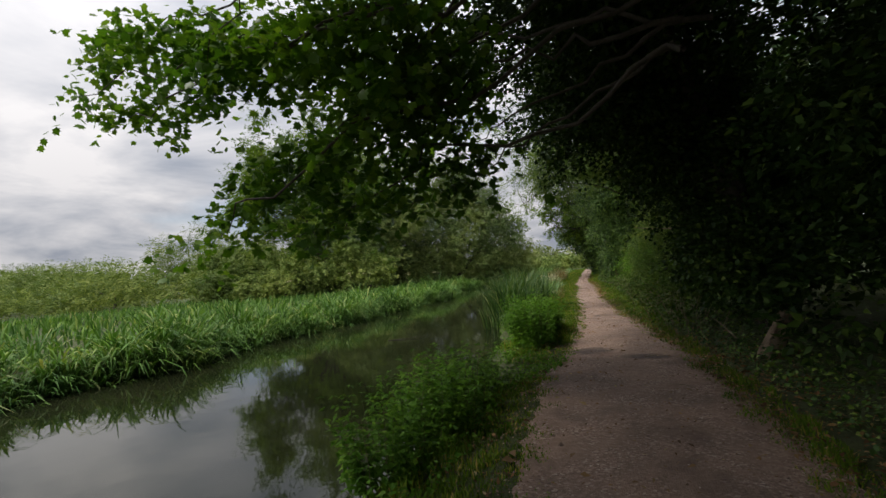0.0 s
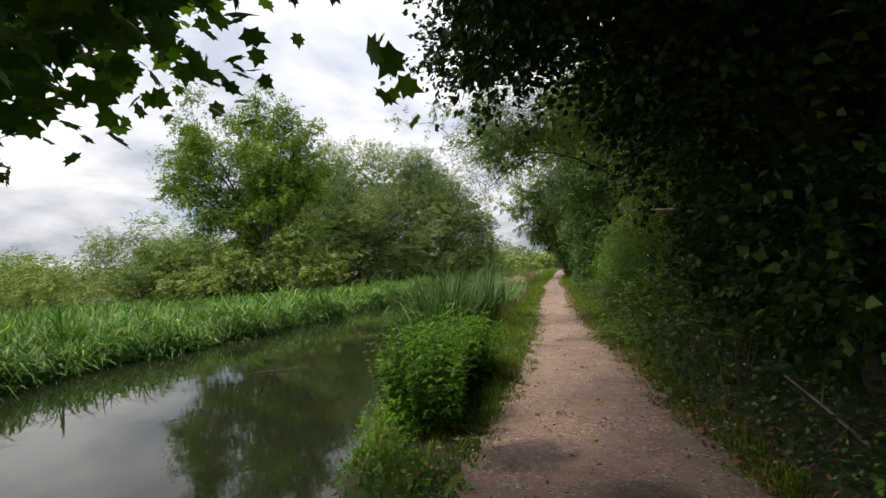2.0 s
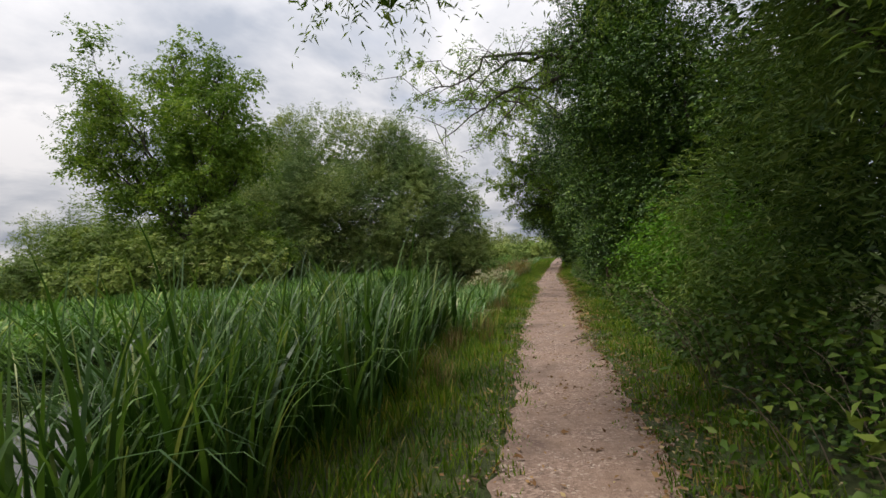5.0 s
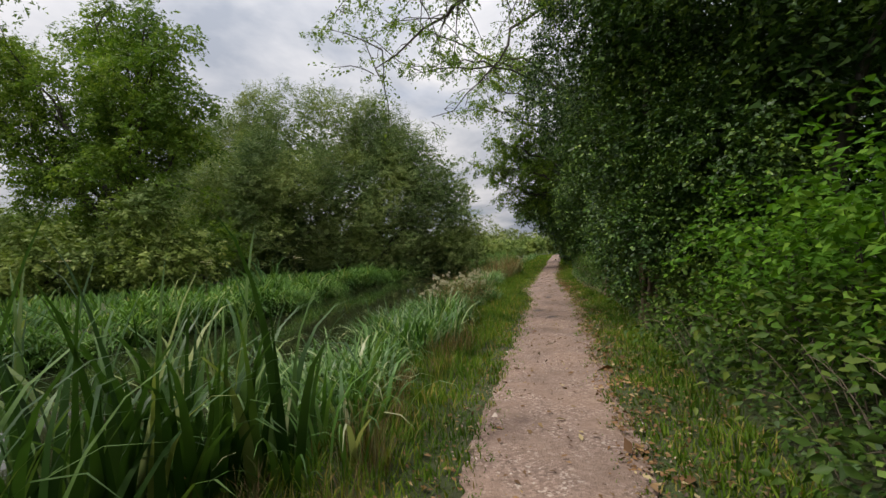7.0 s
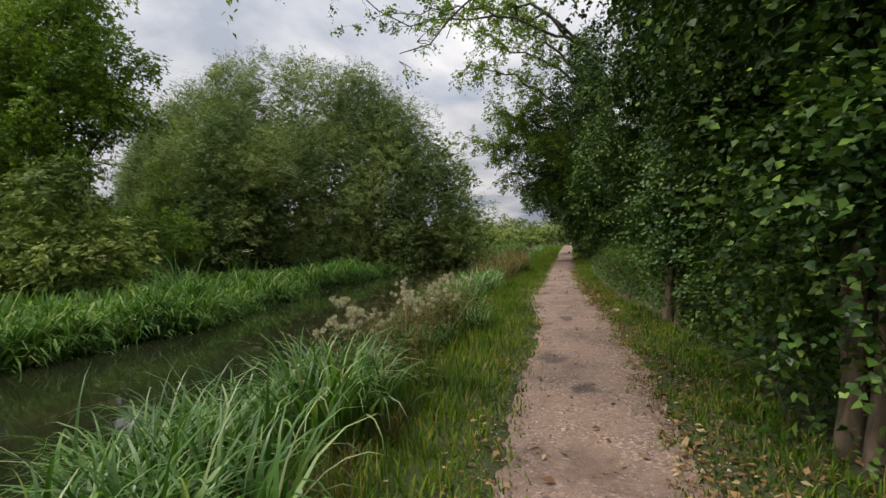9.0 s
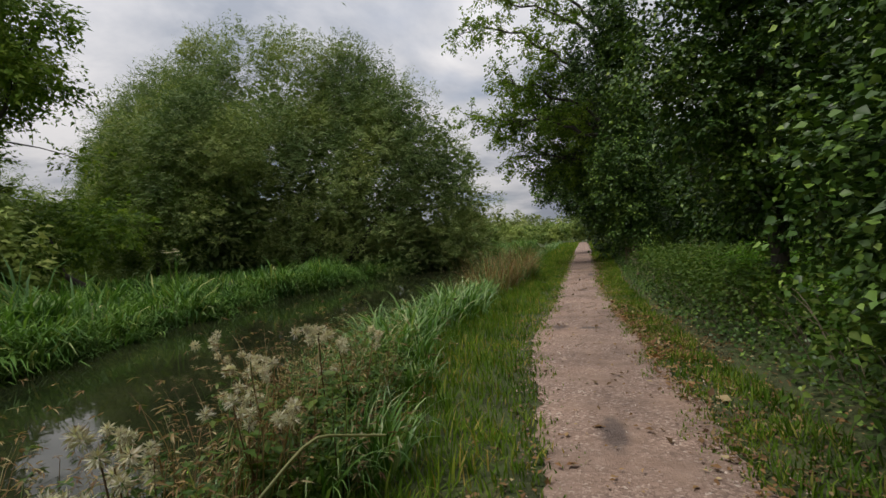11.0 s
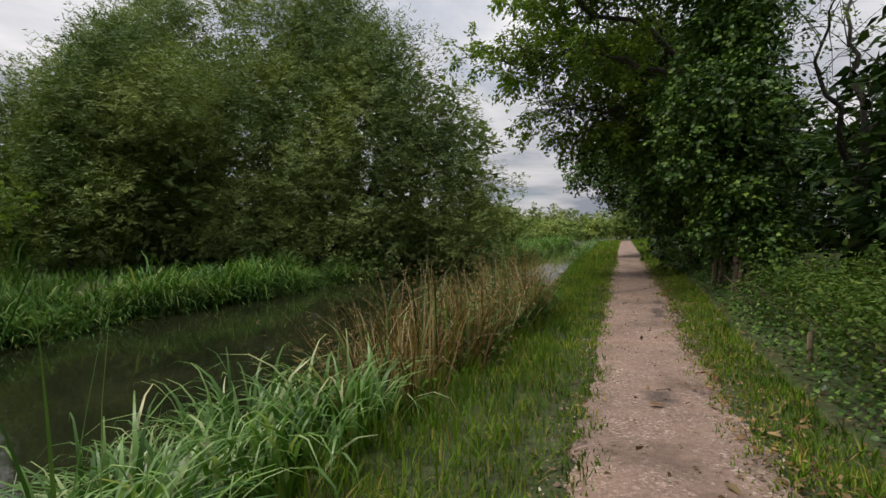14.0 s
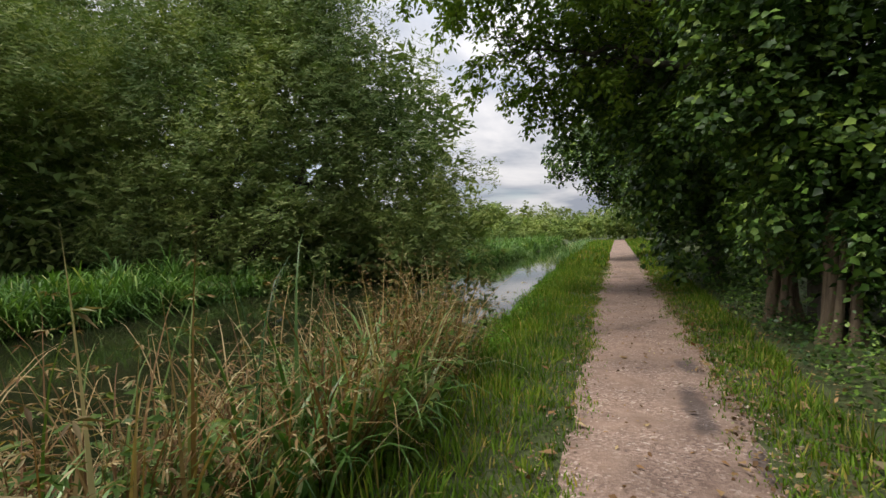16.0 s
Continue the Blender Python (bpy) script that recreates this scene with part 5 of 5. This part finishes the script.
branch("dead_limb", [(3.17, 13.0, 1.95), (2.47, 13.1, 2.15), (1.95, 13.4, 2.22), (1.57, 13.4, 2.28)], 0.03, 0.008, "pale bare limb sticking out of the hedge willow", "branch", M_TWIG, forks=((0.3, (2.12, 13.6, 2.73)),))
for (sx, sy), lean, top in (((2.66, 44.5), 0.04, 0.90), ((3.14, 44.5), 0.04, 0.90), ((3.46, 44.5), 0.04, 0.90), ((3.60, 44.5), 0.04, 1.11), ((3.71, 44.5), 0.04, 0.90)):
    branch("dead_stalk", [(sx, sy, float(height(sx, sy)) - 0.05), (sx + lean * 0.6, sy, top * 0.55), (sx + lean, sy + 0.04, top)], 0.007, 0.004, "thin grey dead stalk rising out of the brambles", "stalk", M_TWIG, group="dead stalks")


def stake():
    """A short weathered stake with a split top among the brambles."""
    t = tagged(new("stake"), "short pale weathered wooden stake among brambles", "post")
    t.location = (1.58, 41.7, float(height(1.58, 41.7)))
    v, f = tube([(0, 0, -0.1), (0.004, 0, 0.2), (0.01, 0, 0.38), (0.012, 0, 0.4)], [0.03, 0.029, 0.028, 0.012], 7)
    part("shaft", raw_mesh("shaft", v + RNG.normal(0, 0.002, v.shape), f, M_BARKPALE, True), t)
    v, f = tube([(0.02, 0, 0.33), (0.035, 0.005, 0.43)], [0.014, 0.004], 5)
    part("splinter", raw_mesh("splinter", v, f, M_BARKPALE), t)


stake()


def rotten_stump():
    """A leaning, broken and hollowed piece of trunk at the hedge foot."""
    t = tagged(new("rotten_log"), "pale rotten broken trunk leaning at the hedge foot", "log")
    t.location = (2.45, 7.2, 0.0)
    line = np.array([(-0.1, -0.12, -0.08), (0.02, 0.0, 0.1), (0.16, 0.14, 0.3), (0.28, 0.26, 0.48), (0.34, 0.32, 0.58)])
    v, f = tube(line, [0.15, 0.13, 0.115, 0.1, 0.05], 14)
    v = v + RNG.normal(0, 0.012, v.shape)
    part("trunk", raw_mesh("trunk", v, f, M_BARKPALE, True), t)
    for k in range(4):
        a = line[-2] + RNG.normal(0, 0.05, 3)
        v, f = tube(np.array([a, a + [0.05, 0.05, RNG.uniform(0.08, 0.2)]]), [0.03, 0.006], 5)
        part("splinter", raw_mesh("splinter", v, f, M_BARKPALE), t)


rotten_stump()


def ivy_stems(x, y, n, H):
    """Fibrous old ivy stems that climb a trunk foot."""
    t = tagged(new("old_ivy"), "thick pale fibrous ivy stems round a tree foot", "ivy", "old ivy")
    t.location = (x, y, float(height(x, y)))
    for k in range(n):
        a = 6.28 * k / n + RNG.normal(0, 0.3)
        r = 0.13
        p = np.array([[r * 1.5 * math.cos(a), r * 1.5 * math.sin(a), -0.08], [r * 1.1 * math.cos(a + 0.2), r * 1.1 * math.sin(a + 0.2), 0.3], [r * math.cos(a + 0.5), r * math.sin(a + 0.5), 0.8], [r * 0.95 * math.cos(a + 0.7), r * 0.95 * math.sin(a + 0.7), H]])
        v, f = tube(p, [0.085, 0.05, 0.04, 0.02], 8)
        part("ivy_stem", raw_mesh("ivy_stem", v + RNG.normal(0, 0.006, v.shape), f, M_BARKPALE, True), t)


for x, y, n, H in ((1.95, 26.5, 8, 1.5), (1.9, 31.2, 7, 1.5), (2.3, 47.5, 10, 1.5), (2.15, 48.9, 8, 1.5)):
    ivy_stems(x, y, n, H)


def litter():
    """Dead leaves on the verge and path, thickest under the hedge."""
    n = 34000
    y = RNG.uniform(1, 60, n)
    near = RNG.random(n)
    dens = np.interp(y, [0, 12, 14, 24, 34, 36, 47, 60], [1, 1, 0.8, 1.0, 1.0, 0.6, 0.8, 0.3])
    x = np.where(near < 0.72, path_right(y) - 0.15 + np.abs(RNG.normal(0.3, 0.55, n)), np.where(near < 0.88, path_left(y) + (path_right(y) - path_left(y)) * RNG.random(n), path_left(y) - np.abs(RNG.normal(0, 0.3, n))))
    k = RNG.random(n) < dens * np.where((near > 0.72) & (near < 0.88), np.interp(y, [0, 9, 13, 60], [1, 1, 0.7, 0.7]), 1)
    x, y = x[k], y[k]
    n = len(x)
    m = 2600
    y2 = RNG.uniform(33.6, 37.5, m)
    x2 = path_right(y2) - 0.1 + np.abs(RNG.normal(0, 0.5, m))
    x, y, n = np.concatenate([x, x2]), np.concatenate([y, y2]), n + m
    P = np.stack([x, y, height(x, y) + 0.022 + RNG.uniform(0, 0.02, n)], -1)
    D = np.stack([RNG.normal(0, 1, n), RNG.normal(0, 1, n), RNG.normal(0, 0.25, n)], -1)
    v, f = stamp(OVAL[0], OVAL[1], P, unit(D), unit(np.array([0, 0, 1.0]) + RNG.normal(0, 0.35, (n, 3))), np.exp(RNG.normal(-3.35, 0.4, n)))
    tagged(part("leaf_litter", raw_mesh("leaf_litter", v, f, M_DEADLEAF)), "brown and yellow fallen leaves on path and verge", "leaves", kind="stuff")


litter()


def ground_cover():
    """Low ivy and weeds under the hedge and on the near bank."""
    n = 34000
    y = RNG.uniform(0, 60, n)
    x = path_right(y) + np.interp(y, [0, 12, 15, 33, 36, 60], [0.5, 0.5, 1.0, 1.0, 0.8, 1.1]) + np.abs(RNG.normal(0, 0.8, n)) - 0.2
    hgt = np.abs(RNG.normal(0, 0.14, n)) * np.clip((x - path_right(y)) * 1.2, 0.2, 1.4)
    P = np.stack([x, y, height(x, y) + 0.02 + hgt], -1)
    D = RNG.normal(0, 1, (n, 3)) * [1, 1, 0.4]
    v, f = stamp(KITE[0], KITE[1], P, unit(D), unit(np.array([-0.2, 0, 1.0]) + RNG.normal(0, 0.4, (n, 3))), RNG.uniform(0.025, 0.065, n))
    tagged(part("ground_ivy", raw_mesh("ground_ivy", v, f, M_IVY)), "low ivy and weeds covering the hedge foot", "weeds", kind="stuff")
    n = 22000
    y = RNG.uniform(2, 60, n)
    x = near_edge(y) + RNG.uniform(-0.15, 0.6, n)
    P = np.stack([x, y, height(x, y) + np.abs(RNG.normal(0, 0.1, n))], -1)
    v, f = stamp(OVAL[0], OVAL[1], P, unit(RNG.normal(0, 1, (n, 3)) * [1, 1, 0.6]), unit(np.array([0, 0, 1.0]) + RNG.normal(0, 0.4, (n, 3))), RNG.uniform(0.03, 0.08, n))
    tagged(part("bank_weeds", raw_mesh("bank_weeds", v, f, M_NETTLE)), "low leafy weeds along the near bank", "weeds", kind="stuff")


ground_cover()
